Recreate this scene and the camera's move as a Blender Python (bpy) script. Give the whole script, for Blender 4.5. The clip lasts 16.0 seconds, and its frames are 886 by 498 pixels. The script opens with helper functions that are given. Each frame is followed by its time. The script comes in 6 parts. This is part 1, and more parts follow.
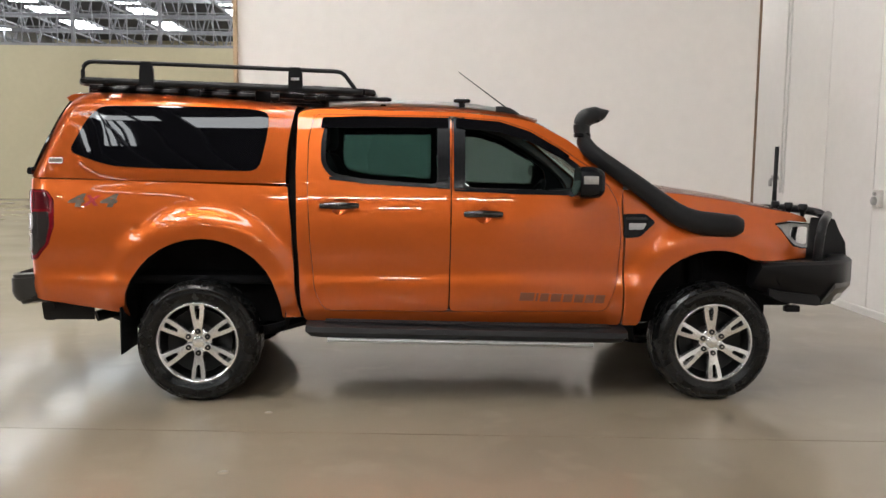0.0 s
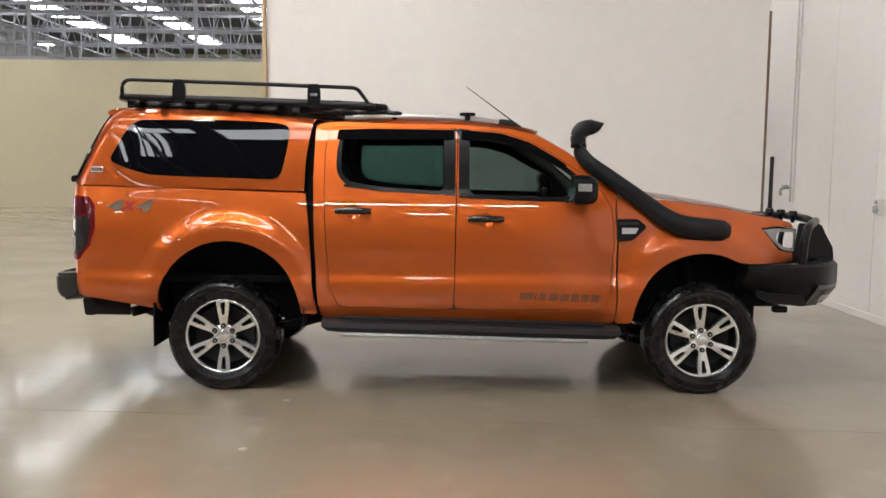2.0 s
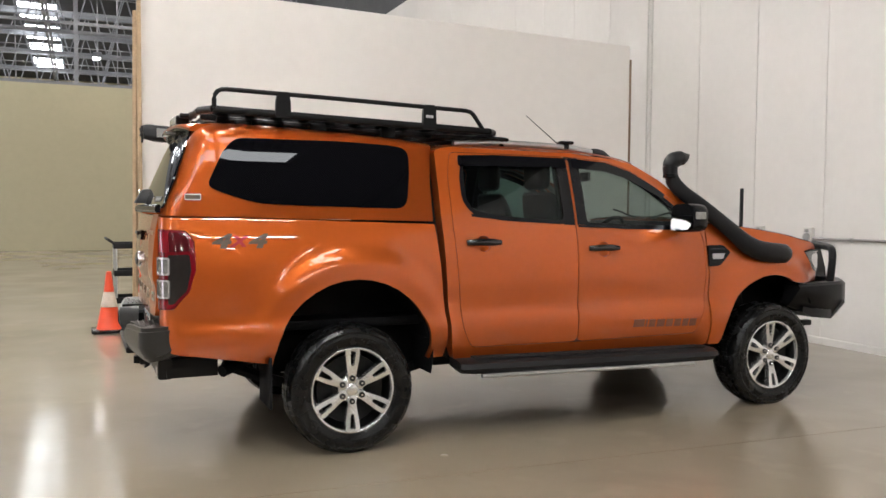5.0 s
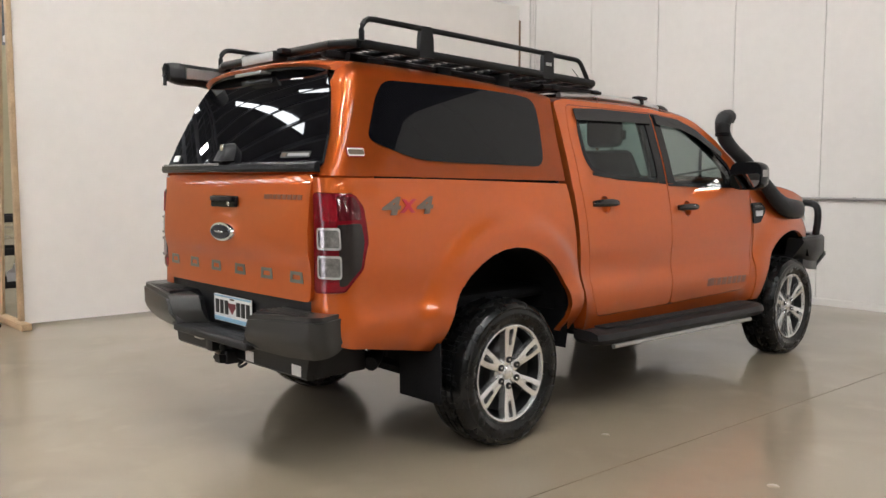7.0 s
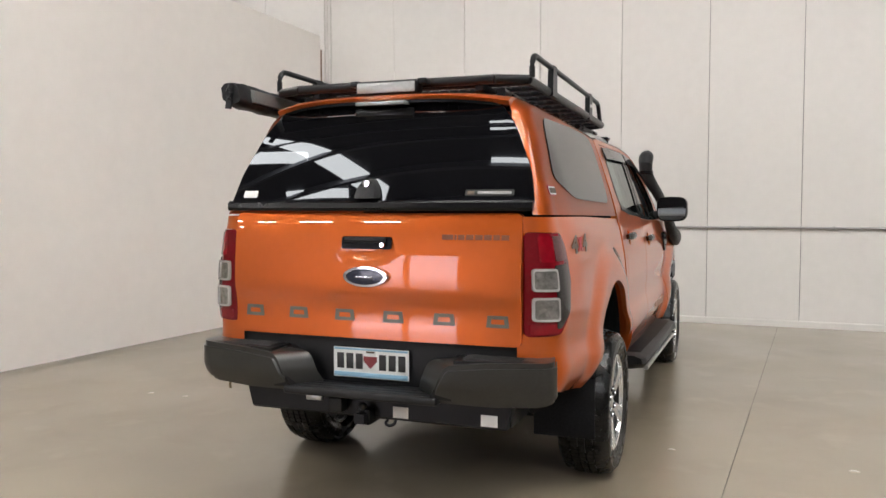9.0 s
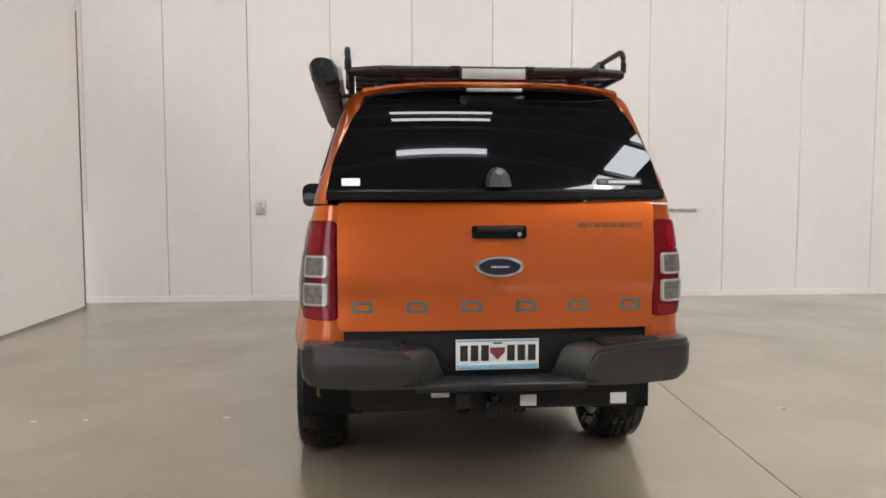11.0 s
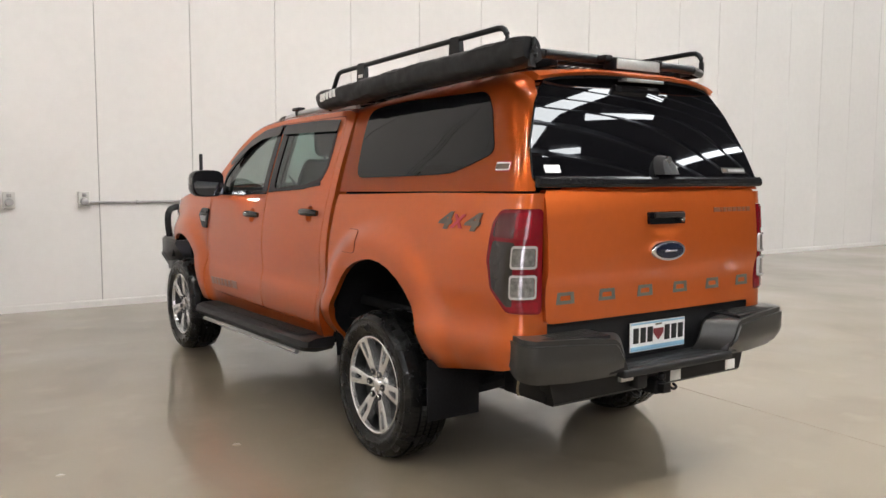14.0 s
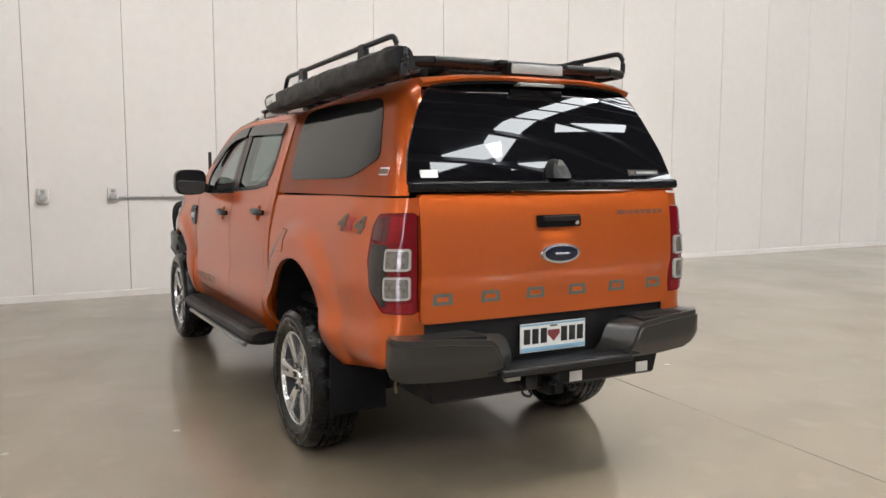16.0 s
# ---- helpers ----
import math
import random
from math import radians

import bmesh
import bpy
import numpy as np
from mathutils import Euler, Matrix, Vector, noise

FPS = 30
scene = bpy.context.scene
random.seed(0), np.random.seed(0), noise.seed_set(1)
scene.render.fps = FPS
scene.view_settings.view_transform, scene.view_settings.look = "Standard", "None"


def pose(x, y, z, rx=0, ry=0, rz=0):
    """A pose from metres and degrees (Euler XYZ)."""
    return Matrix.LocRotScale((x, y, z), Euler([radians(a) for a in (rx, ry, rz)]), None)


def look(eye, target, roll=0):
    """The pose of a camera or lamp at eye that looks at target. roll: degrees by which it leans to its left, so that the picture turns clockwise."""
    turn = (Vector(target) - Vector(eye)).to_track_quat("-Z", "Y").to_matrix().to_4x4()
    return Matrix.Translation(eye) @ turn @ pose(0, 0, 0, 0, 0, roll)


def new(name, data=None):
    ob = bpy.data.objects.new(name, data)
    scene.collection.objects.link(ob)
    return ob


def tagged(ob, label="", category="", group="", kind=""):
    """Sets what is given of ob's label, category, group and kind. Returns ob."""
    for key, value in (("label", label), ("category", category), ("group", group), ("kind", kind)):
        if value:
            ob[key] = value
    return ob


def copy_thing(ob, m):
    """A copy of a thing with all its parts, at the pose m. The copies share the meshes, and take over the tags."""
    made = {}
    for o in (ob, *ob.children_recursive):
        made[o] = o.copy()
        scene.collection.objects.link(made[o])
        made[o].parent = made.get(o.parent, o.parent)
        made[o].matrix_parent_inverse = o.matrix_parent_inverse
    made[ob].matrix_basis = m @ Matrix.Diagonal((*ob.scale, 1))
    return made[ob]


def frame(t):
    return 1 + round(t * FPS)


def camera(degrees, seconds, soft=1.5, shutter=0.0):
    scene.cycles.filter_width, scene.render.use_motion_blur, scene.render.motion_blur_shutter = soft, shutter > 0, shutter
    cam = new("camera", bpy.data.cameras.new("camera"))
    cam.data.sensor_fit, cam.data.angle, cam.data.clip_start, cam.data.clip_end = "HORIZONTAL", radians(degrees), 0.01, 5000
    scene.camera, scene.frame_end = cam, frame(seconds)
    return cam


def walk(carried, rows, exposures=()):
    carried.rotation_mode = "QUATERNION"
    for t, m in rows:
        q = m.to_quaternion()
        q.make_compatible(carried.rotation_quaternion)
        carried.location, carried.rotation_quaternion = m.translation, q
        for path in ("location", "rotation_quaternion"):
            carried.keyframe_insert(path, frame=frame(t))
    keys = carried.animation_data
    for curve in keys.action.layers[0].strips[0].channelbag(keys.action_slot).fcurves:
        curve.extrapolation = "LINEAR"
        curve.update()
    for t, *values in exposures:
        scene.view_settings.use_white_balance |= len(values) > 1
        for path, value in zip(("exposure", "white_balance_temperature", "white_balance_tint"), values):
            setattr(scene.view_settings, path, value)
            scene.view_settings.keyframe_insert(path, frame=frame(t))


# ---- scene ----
cam = camera(56.5, 16.0)
PATH = [
    (0, (1.281, -5.959, 1.494), (1.369, -3.973, 1.281), 0.6),
    (0.5, (1.581, -5.935, 1.465), (1.564, -3.946, 1.254), 0.5),
    (1, (1.716, -6.01, 1.463), (1.659, -4.022, 1.253), 0.6),
    (1.5, (1.646, -6.176, 1.461), (1.598, -4.187, 1.26), 0.6),
    (2, (1.442, -6.379, 1.483), (1.452, -4.388, 1.295), 0.6),
    (2.5, (1.084, -6.326, 1.473), (1.187, -4.336, 1.302), 0.6),
    (3, (0.621, -6.271, 1.533), (0.846, -4.29, 1.372), 0.6),
    (3.5, (0.094, -6.197, 1.578), (0.465, -4.238, 1.416), 0.7),
    (3.7, (-0.117, -6.092, 1.588), (0.315, -4.147, 1.419), 0.8),
    (5.8, (-2.131, -4.831, 1.304), (-1.111, -3.111, 1.242), 0.0),
    (6, (-2.286, -4.623, 1.299), (-1.214, -2.936, 1.218), 0.1),
    (6.5, (-2.747, -4.175, 1.318), (-1.542, -2.585, 1.182), 0.1),
    (7, (-3.079, -3.693, 1.362), (-1.715, -2.24, 1.188), -0.0),
    (7.5, (-3.439, -3.197, 1.4), (-1.907, -1.925, 1.223), -0.0),
    (8, (-3.772, -2.697, 1.414), (-2.105, -1.604, 1.258), -0.1),
    (8.5, (-4.061, -2.149, 1.429), (-2.284, -1.24, 1.302), -0.1),
    (9, (-4.361, -1.616, 1.416), (-2.496, -0.901, 1.306), -0.1),
    (9.5, (-4.536, -1.017, 1.403), (-2.604, -0.514, 1.295), -0.2),
    (9.7, (-4.632, -0.804, 1.394), (-2.68, -0.381, 1.283), -0.3),
    (11.8, (-4.606, 1.532, 1.47), (-2.699, 0.947, 1.322), 0.3),
    (12, (-4.589, 1.778, 1.444), (-2.712, 1.102, 1.305), 0.3),
    (12.5, (-4.388, 2.239, 1.426), (-2.589, 1.373, 1.302), 0.2),
    (13, (-4.053, 2.577, 1.415), (-2.329, 1.571, 1.29), 0.2),
    (13.5, (-3.799, 2.831, 1.413), (-2.129, 1.74, 1.269), 0.2),
    (14, (-3.613, 2.966, 1.429), (-1.969, 1.84, 1.253), 0.2),
    (14.5, (-3.605, 3.124, 1.47), (-1.97, 1.988, 1.275), 0.0),
    (15, (-3.733, 3.076, 1.475), (-2.092, 1.949, 1.281), -0.0),
    (15.5, (-3.997, 2.752, 1.474), (-2.317, 1.685, 1.28), -0.0),
    (16, (-4.181, 2.26, 1.496), (-2.426, 1.322, 1.295), -0.0),
]
walk(cam, [(t, look(eye, target, roll)) for t, eye, target, roll in PATH],
     [(0.0, -0.03), (3.5, -0.02), (6.0, -0.03), (8.2, -0.09), (9.0, -0.06), (12.5, -0.02), (14.5, 0.17), (16.0, 0.07)])

# ---- world and large lights ----
world = bpy.data.worlds.new("sky")
scene.world = world
world.use_nodes = True
wn = world.node_tree
sky = wn.nodes.new("ShaderNodeTexSky")
sky.sky_type, sky.sun_disc, sky.sun_elevation, sky.sun_rotation = "NISHITA", False, radians(50), radians(200)
wn.links.new(sky.outputs[0], wn.nodes["Background"].inputs[0])
wn.nodes["Background"].inputs[1].default_value = 0.1
scene.view_settings.exposure = 0.0
SKYLIGHT, HIGHBAY, DOORGLOW = 13.0, 84.0, 6.5


# ---- materials ----
def mat(name, color, rough=0.5, metal=0.0, coat=0.0, vary=0.0, scale=4.0, bump=0.0, bscale=60.0, rvary=0.0, spec=0.5,
        random_tone=0.0, coat_rough=0.03):
    """A surface with colour variation at a broad and a fine scale, uneven gloss and fine relief."""
    m = bpy.data.materials.new(name)
    m.use_nodes = True
    nt = m.node_tree
    b = nt.nodes["Principled BSDF"]
    b.inputs["Base Color"].default_value = (*color, 1)
    b.inputs["Roughness"].default_value = rough
    b.inputs["Metallic"].default_value = metal
    b.inputs["Coat Weight"].default_value = coat
    b.inputs["Coat Roughness"].default_value = coat_rough
    b.inputs["Specular IOR Level"].default_value = spec
    b.inputs["Coat IOR"].default_value = 1.42
    tc = nt.nodes.new("ShaderNodeTexCoord")
    if vary or random_tone:
        n1, n2 = nt.nodes.new("ShaderNodeTexNoise"), nt.nodes.new("ShaderNodeTexNoise")
        for n, s in ((n1, scale), (n2, scale * 14)):
            n.inputs["Scale"].default_value, n.inputs["Detail"].default_value = s, 4
            nt.links.new(tc.outputs["Object"], n.inputs["Vector"])
        add = nt.nodes.new("ShaderNodeMath")
        add.operation = "ADD"
        nt.links.new(n1.outputs["Fac"], add.inputs[0])
        nt.links.new(n2.outputs["Fac"], add.inputs[1])
        mr = nt.nodes.new("ShaderNodeMapRange")
        mr.inputs["From Min"].default_value, mr.inputs["From Max"].default_value = 0.7, 1.3
        mr.inputs["To Min"].default_value, mr.inputs["To Max"].default_value = 1 - vary, 1 + vary
        nt.links.new(add.outputs[0], mr.inputs["Value"])
        value = mr.outputs[0]
        if random_tone:
            oi = nt.nodes.new("ShaderNodeObjectInfo")
            r2 = nt.nodes.new("ShaderNodeMapRange")
            r2.inputs["To Min"].default_value, r2.inputs["To Max"].default_value = 1 - random_tone, 1 + random_tone
            nt.links.new(oi.outputs["Random"], r2.inputs["Value"])
            mu = nt.nodes.new("ShaderNodeMath")
            mu.operation = "MULTIPLY"
            nt.links.new(value, mu.inputs[0])
            nt.links.new(r2.outputs[0], mu.inputs[1])
            value = mu.outputs[0]
        hs = nt.nodes.new("ShaderNodeHueSaturation")
        hs.inputs["Color"].default_value = (*color, 1)
        nt.links.new(value, hs.inputs["Value"])
        nt.links.new(hs.outputs[0], b.inputs["Base Color"])
    if rvary:
        n3 = nt.nodes.new("ShaderNodeTexNoise")
        n3.inputs["Scale"].default_value, n3.inputs["Detail"].default_value = scale * 1.7, 5
        nt.links.new(tc.outputs["Object"], n3.inputs["Vector"])
        r3 = nt.nodes.new("ShaderNodeMapRange")
        r3.inputs["From Min"].default_value, r3.inputs["From Max"].default_value = 0.35, 0.65
        r3.inputs["To Min"].default_value, r3.inputs["To Max"].default_value = max(0.0, rough - rvary), rough + rvary
        nt.links.new(n3.outputs["Fac"], r3.inputs["Value"])
        nt.links.new(r3.outputs[0], b.inputs["Roughness"])
    if bump:
        n4, bp = nt.nodes.new("ShaderNodeTexNoise"), nt.nodes.new("ShaderNodeBump")
        n4.inputs["Scale"].default_value, n4.inputs["Detail"].default_value = bscale, 3
        nt.links.new(tc.outputs["Object"], n4.inputs["Vector"])
        bp.inputs["Strength"].default_value, bp.inputs["Distance"].default_value = bump, 0.004
        nt.links.new(n4.outputs["Fac"], bp.inputs["Height"])
        nt.links.new(bp.outputs[0], b.inputs["Normal"])
    return m


def glow(name, color, strength):
    m = bpy.data.materials.new(name)
    m.use_nodes = True
    b = m.node_tree.nodes["Principled BSDF"]
    b.inputs["Base Color"].default_value = (0.8, 0.8, 0.8, 1)
    b.inputs["Emission Color"].default_value = (*color, 1)
    b.inputs["Emission Strength"].default_value = strength
    return m


def tinted_glass(name, tint, clear):
    """Flat glass: a mirror by Fresnel over a tinted see-through."""
    m = bpy.data.materials.new(name)
    m.use_nodes = True
    nt = m.node_tree
    nt.nodes.remove(nt.nodes["Principled BSDF"])
    out = nt.nodes["Material Output"]
    tr, gl, mx, lw, pw, sc = (nt.nodes.new("ShaderNode" + k) for k in ("BsdfTransparent", "BsdfGlossy", "MixShader", "LayerWeight", "Math", "Math"))
    tr.inputs["Color"].default_value = (*[c * clear for c in tint], 1)
    gl.inputs["Roughness"].default_value = 0.01
    lw.inputs["Blend"].default_value = 0.5
    pw.operation, sc.operation = "POWER", "MULTIPLY_ADD"
    pw.inputs[1].default_value = 4.0
    sc.inputs[1].default_value, sc.inputs[2].default_value = 0.9, 0.035
    nt.links.new(lw.outputs["Facing"], pw.inputs[0])
    nt.links.new(pw.outputs[0], sc.inputs[0])
    nt.links.new(sc.outputs[0], mx.inputs[0])
    nt.links.new(tr.outputs[0], mx.inputs[1])
    nt.links.new(gl.outputs[0], mx.inputs[2])
    nt.links.new(mx.outputs[0], out.inputs["Surface"])
    return m


PAINT = mat("orange_metallic_paint", (0.562, 0.113, 0.020), 0.34, 0.62, 1.0, vary=0.03, scale=2.0, bump=0.02, bscale=900, spec=0.25, coat_rough=0.015)
PAINT.node_tree.nodes["Principled BSDF"].inputs["Specular Tint"].default_value = (0.78, 0.42, 0.22, 1)
PAINT.node_tree.nodes["Principled BSDF"].inputs["Coat IOR"].default_value = 1.52
GLOSS = mat("gloss_black_acrylic", (0.004, 0.004, 0.005), 0.03, vary=0.1, scale=5, spec=0.35)
LINING = mat("light_grey_cab_lining", (0.26, 0.25, 0.24), 0.85, vary=0.08, scale=10, bump=0.1, bscale=500)
PLASTIC = mat("black_plastic", (0.011, 0.011, 0.012), 0.45, vary=0.15, scale=8, bump=0.12, bscale=500, spec=0.3)
TRIM = mat("satin_black_trim", (0.007, 0.007, 0.008), 0.20, vary=0.1, scale=5, spec=0.22)
SNORKEL = mat("matt_black_snorkel_plastic", (0.008, 0.008, 0.009), 0.42, vary=0.2, scale=9, bump=0.3, bscale=420, spec=0.28)
GUNMETAL = mat("grey_bumper_plastic", (0.030, 0.029, 0.027), 0.31, 0.2, vary=0.12, scale=6, bump=0.06, bscale=500)
STEEL = mat("black_powder_coat", (0.007, 0.007, 0.008), 0.33, vary=0.15, scale=10, bump=0.06, bscale=300, spec=0.24)
RUBBER = mat("tyre_rubber", (0.006, 0.006, 0.006), 0.25, vary=0.25, scale=9, bump=0.05, bscale=180, rvary=0.07, spec=0.30)
ALLOY = mat("machined_alloy", (0.86, 0.86, 0.85), 0.24, 0.85, vary=0.04, scale=12)
ALLOY_DARK = mat("black_alloy_pockets", (0.004, 0.004, 0.004), 0.30, 0.0, vary=0.1, scale=10, spec=0.2)
BRAKE = mat("brake_disc_iron", (0.03, 0.027, 0.025), 0.5, 0.6, vary=0.3, scale=14)
CHROME = mat("chrome", (0.85, 0.85, 0.86), 0.07, 1.0, vary=0.02, scale=20)
SILVER = mat("silver_anodised_rail", (0.62, 0.62, 0.62), 0.3, 0.9, vary=0.05, scale=14)
SIDESTEP = mat("brushed_step_strip", (0.5, 0.5, 0.5), 0.3, 0.9, vary=0.1, scale=20)
UNDER = mat("underbody_black", (0.008, 0.008, 0.009), 0.7, vary=0.4, scale=6, spec=0.12)
CLOTH = mat("dark_seat_cloth", (0.022, 0.022, 0.024), 0.9, vary=0.2, scale=12, bump=0.2, bscale=600)
CANVAS = mat("black_awning_vinyl", (0.010, 0.010, 0.011), 0.45, vary=0.2, scale=10, bump=0.45, bscale=22, spec=0.3)
CAB_GLASS = tinted_glass("tinted_front_door_glass", (0.80, 1.0, 0.95), 0.37)
REAR_CAB_GLASS = tinted_glass("darker_rear_door_glass", (0.62, 1.0, 0.93), 0.31)
DARK_GLASS = mat("privacy_glass", (0.004, 0.004, 0.005), 0.012, 0.0, vary=0.0, spec=0.55)
SIDE_GLASS = mat("black_canopy_side_glass", (0.003, 0.003, 0.004), 0.015, 0.0, vary=0.0, spec=0.30)
CLEAR_GLASS = tinted_glass("windscreen_glass", (0.93, 0.98, 0.95), 0.95)
WHITE_WALL = mat("white_painted_panel", (0.645, 0.618, 0.592), 0.55, vary=0.025, scale=0.7, bump=0.05, bscale=120, random_tone=0.015)
WHITE_BOARD = mat("white_partition_board", (0.77, 0.735, 0.70), 0.6, vary=0.025, scale=0.5, bump=0.04, bscale=150)
KHAKI = mat("khaki_painted_wall", (0.43, 0.39, 0.262), 0.6, vary=0.03, scale=0.4, bump=0.05, bscale=60)
JOINT = mat("joint_shadow_filler", (0.16, 0.15, 0.14), 0.9, vary=0.2, scale=6)
TIMBER = mat("raw_pine_timber", (0.46, 0.33, 0.20), 0.65, vary=0.2, scale=6, bump=0.15, bscale=90)
ROOFSTEEL = mat("galvanised_roof_steel", (0.21, 0.215, 0.235), 0.45, 0.2, vary=0.15, scale=1.5)
ROOFSHEET = mat("dark_roof_insulation", (0.06, 0.062, 0.07), 0.8, vary=0.15, scale=0.8)
SKY_PANEL = glow("skylight_sheet", (0.93, 0.97, 1.0), SKYLIGHT)
# glow of two unseen roof strips added as fill light
FILL_STRIP = glow("roof_fill_strip", (0.96, 0.98, 1.0), 14.0)
LAMP_PANEL = glow("led_high_bay", (1.0, 0.965, 0.92), HIGHBAY)
DAY_PANEL = glow("daylit_yard", (0.92, 0.86, 1.0), DOORGLOW)
RED_LENS = mat("red_lamp_lens", (0.15, 0.003, 0.008), 0.12, 0.0, 0.12, vary=0.1, scale=30, spec=0.3)
CLEAR_LENS = mat("clear_lamp_lens", (0.36, 0.345, 0.33), 0.1, 0.25, 1.0, vary=0.15, scale=40)
SMOKE_LENS = mat("smoked_lamp_lens", (0.022, 0.018, 0.017), 0.12, 0.0, 0.2, vary=0.1, scale=30)


# ---- mesh helpers ----
def part(name, bm, material, parent=None, label="", smooth=True):
    """Links a bmesh as one mesh object, under a thing or a part."""
    me = bpy.data.meshes.new(name)
    bm.normal_update()
    bm.to_mesh(me)
    bm.free()
    me.materials.append(material)
    if smooth:
        me.polygons.foreach_set("use_smooth", [True] * len(me.polygons))
        me.set_sharp_from_angle(angle=radians(38))
    ob = new(name, me)
    ob.parent = parent
    return tagged(ob, label)


def thing(name, label, category, group="", at=(0, 0, 0), kind=""):
    ob = new(name)
    ob.location = at
    ob.empty_display_size = 0.1
    return tagged(ob, label, category, group, kind)


def add_box(bm, lo, hi, bevel=0.0, seg=2, m=None):
    """A box from corner to corner, with rounded edges."""
    size = [h - l for l, h in zip(lo, hi)]
    mid = [(h + l) / 2 for l, h in zip(lo, hi)]
    tmp = bmesh.new()
    bmesh.ops.create_cube(tmp, size=1, matrix=Matrix.LocRotScale(mid, None, size))
    if bevel:
        bmesh.ops.bevel(tmp, geom=tmp.edges[:], offset=bevel, segments=seg, affect="EDGES", profile=0.5)
    merge(bm, tmp, m)
    return bm


def merge(bm, tmp, m=None):
    if m is not None:
        tmp.transform(m)
    vs = [bm.verts.new(v.co) for v in tmp.verts]
    tmp.verts.index_update()
    for f in tmp.faces:
        bm.faces.new([vs[v.index] for v in f.verts])
    tmp.free()


def box(lo, hi, bevel=0.0, seg=2, m=None):
    return add_box(bmesh.new(), lo, hi, bevel, seg, m)


def add_loft(bm, rings, closed=True, caps=True):
    """Skin over rings of equally many points."""
    rows = [[bm.verts.new(p) for p in r] for r in rings]
    n = len(rows[0])
    for a, b in zip(rows, rows[1:]):
        for i in range(n if closed else n - 1):
            j = (i + 1) % n
            bm.faces.new((a[i], a[j], b[j], b[i]))
    if caps and closed:
        bm.faces.new(rows[0][::-1])
        bm.faces.new(rows[-1])
    return bm


def loft(rings, closed=True, caps=True):
    bm = add_loft(bmesh.new(), rings, closed, caps)
    if closed:
        bmesh.ops.recalc_face_normals(bm, faces=bm.faces[:])
    return bm


def smooth_path(pts, n=6):
    """Catmull-Rom through the points."""
    p = [Vector(q) for q in pts]
    p = [2 * p[0] - p[1]] + p + [2 * p[-1] - p[-2]]
    out = []
    for i in range(1, len(p) - 2):
        for k in range(n):
            t = k / n
            a, b, c, d = p[i - 1:i + 3]
            out.append(0.5 * (2 * b + (c - a) * t + (2 * a - 5 * b + 4 * c - d) * t * t + (3 * b - a - 3 * c + d) * t ** 3))
    return out + [p[-2]]


def add_tube(bm, pts, radius, seg=10, flat=1.0, closed=False):
    """A tube along points; radius a number or one per point; flat squeezes it sideways."""
    p = [Vector(q) for q in pts]
    rings, up = [], Vector((0, 0, 1))
    for i, q in enumerate(p):
        d = (p[min(i + 1, len(p) - 1)] - p[max(i - 1, 0)]).normalized()
        side = d.cross(up if abs(d.z) < 0.98 else Vector((0, 1, 0))).normalized()
        if rings and side.dot(last) < 0:
            side = -side
        last = side
        over = side.cross(d)
        r = radius[i] if isinstance(radius, (list, tuple)) else radius
        rings.append([q + (side * math.cos(a) * flat + over * math.sin(a)) * r
                      for a in (2 * math.pi * k / seg for k in range(seg))])
    return add_loft(bm, rings)


def tube(pts, radius, seg=10, flat=1.0):
    bm = add_tube(bmesh.new(), pts, radius, seg, flat)
    bmesh.ops.recalc_face_normals(bm, faces=bm.faces[:])
    return bm


def lathe(profile, seg=48, axis="y", closed=False):
    """Turns a profile of (radius, along) about an axis."""
    rings = []
    for k in range(seg):
        a = 2 * math.pi * k / seg
        c, s = math.cos(a), math.sin(a)
        rings.append([{"y": (r * c, h, r * s), "z": (r * c, r * s, h), "x": (h, r * c, r * s)}[axis] for r, h in profile])
    bm = bmesh.new()
    rows = [[bm.verts.new(p) for p in r] for r in rings]
    n = len(profile)
    for i in range(seg):
        a, b = rows[i], rows[(i + 1) % seg]
        for j in range(n if closed else n - 1):
            k = (j + 1) % n
            bm.faces.new((a[j], a[k], b[k], b[j]))
    bmesh.ops.remove_doubles(bm, verts=bm.verts[:], dist=1e-5)
    bmesh.ops.recalc_face_normals(bm, faces=bm.faces[:])
    return bm


def inside(x, y, poly):
    hit = False
    for i in range(len(poly)):
        (x1, y1), (x2, y2) = poly[i - 1], poly[i]
        if (y1 > y) != (y2 > y) and x < (x2 - x1) * (y - y1) / (y2 - y1) + x1:
            hit = not hit
    return hit


def rounded(pts, r, n=4):
    """Rounds the corners of an outline; r a number or one for each corner."""
    out = []
    for i in range(len(pts)):
        p, a, b = Vector(pts[i]), Vector(pts[i - 1]), Vector(pts[(i + 1) % len(pts)])
        rr = r[i] if isinstance(r, (list, tuple)) else r
        rr = min(rr, 0.48 * (a - p).length, 0.48 * (b - p).length)
        if rr <= 0.001:
            out.append(tuple(p))
            continue
        s, e = p + (a - p).normalized() * rr, p + (b - p).normalized() * rr
        for k in range(n + 1):
            t = k / n
            out.append(tuple((1 - t) ** 2 * s + 2 * t * (1 - t) * p + t * t * e))
    return out


def resample(poly, step):
    out = []
    for i in range(len(poly)):
        a, b = Vector(poly[i - 1]), Vector(poly[i])
        n = max(1, round((b - a).length / step))
        out += [tuple(a + (b - a) * k / n) for k in range(n)]
    keep = []
    for q in out:
        if not keep or (Vector(q) - Vector(keep[-1])).length > 0.002:
            keep.append(q)
    return keep


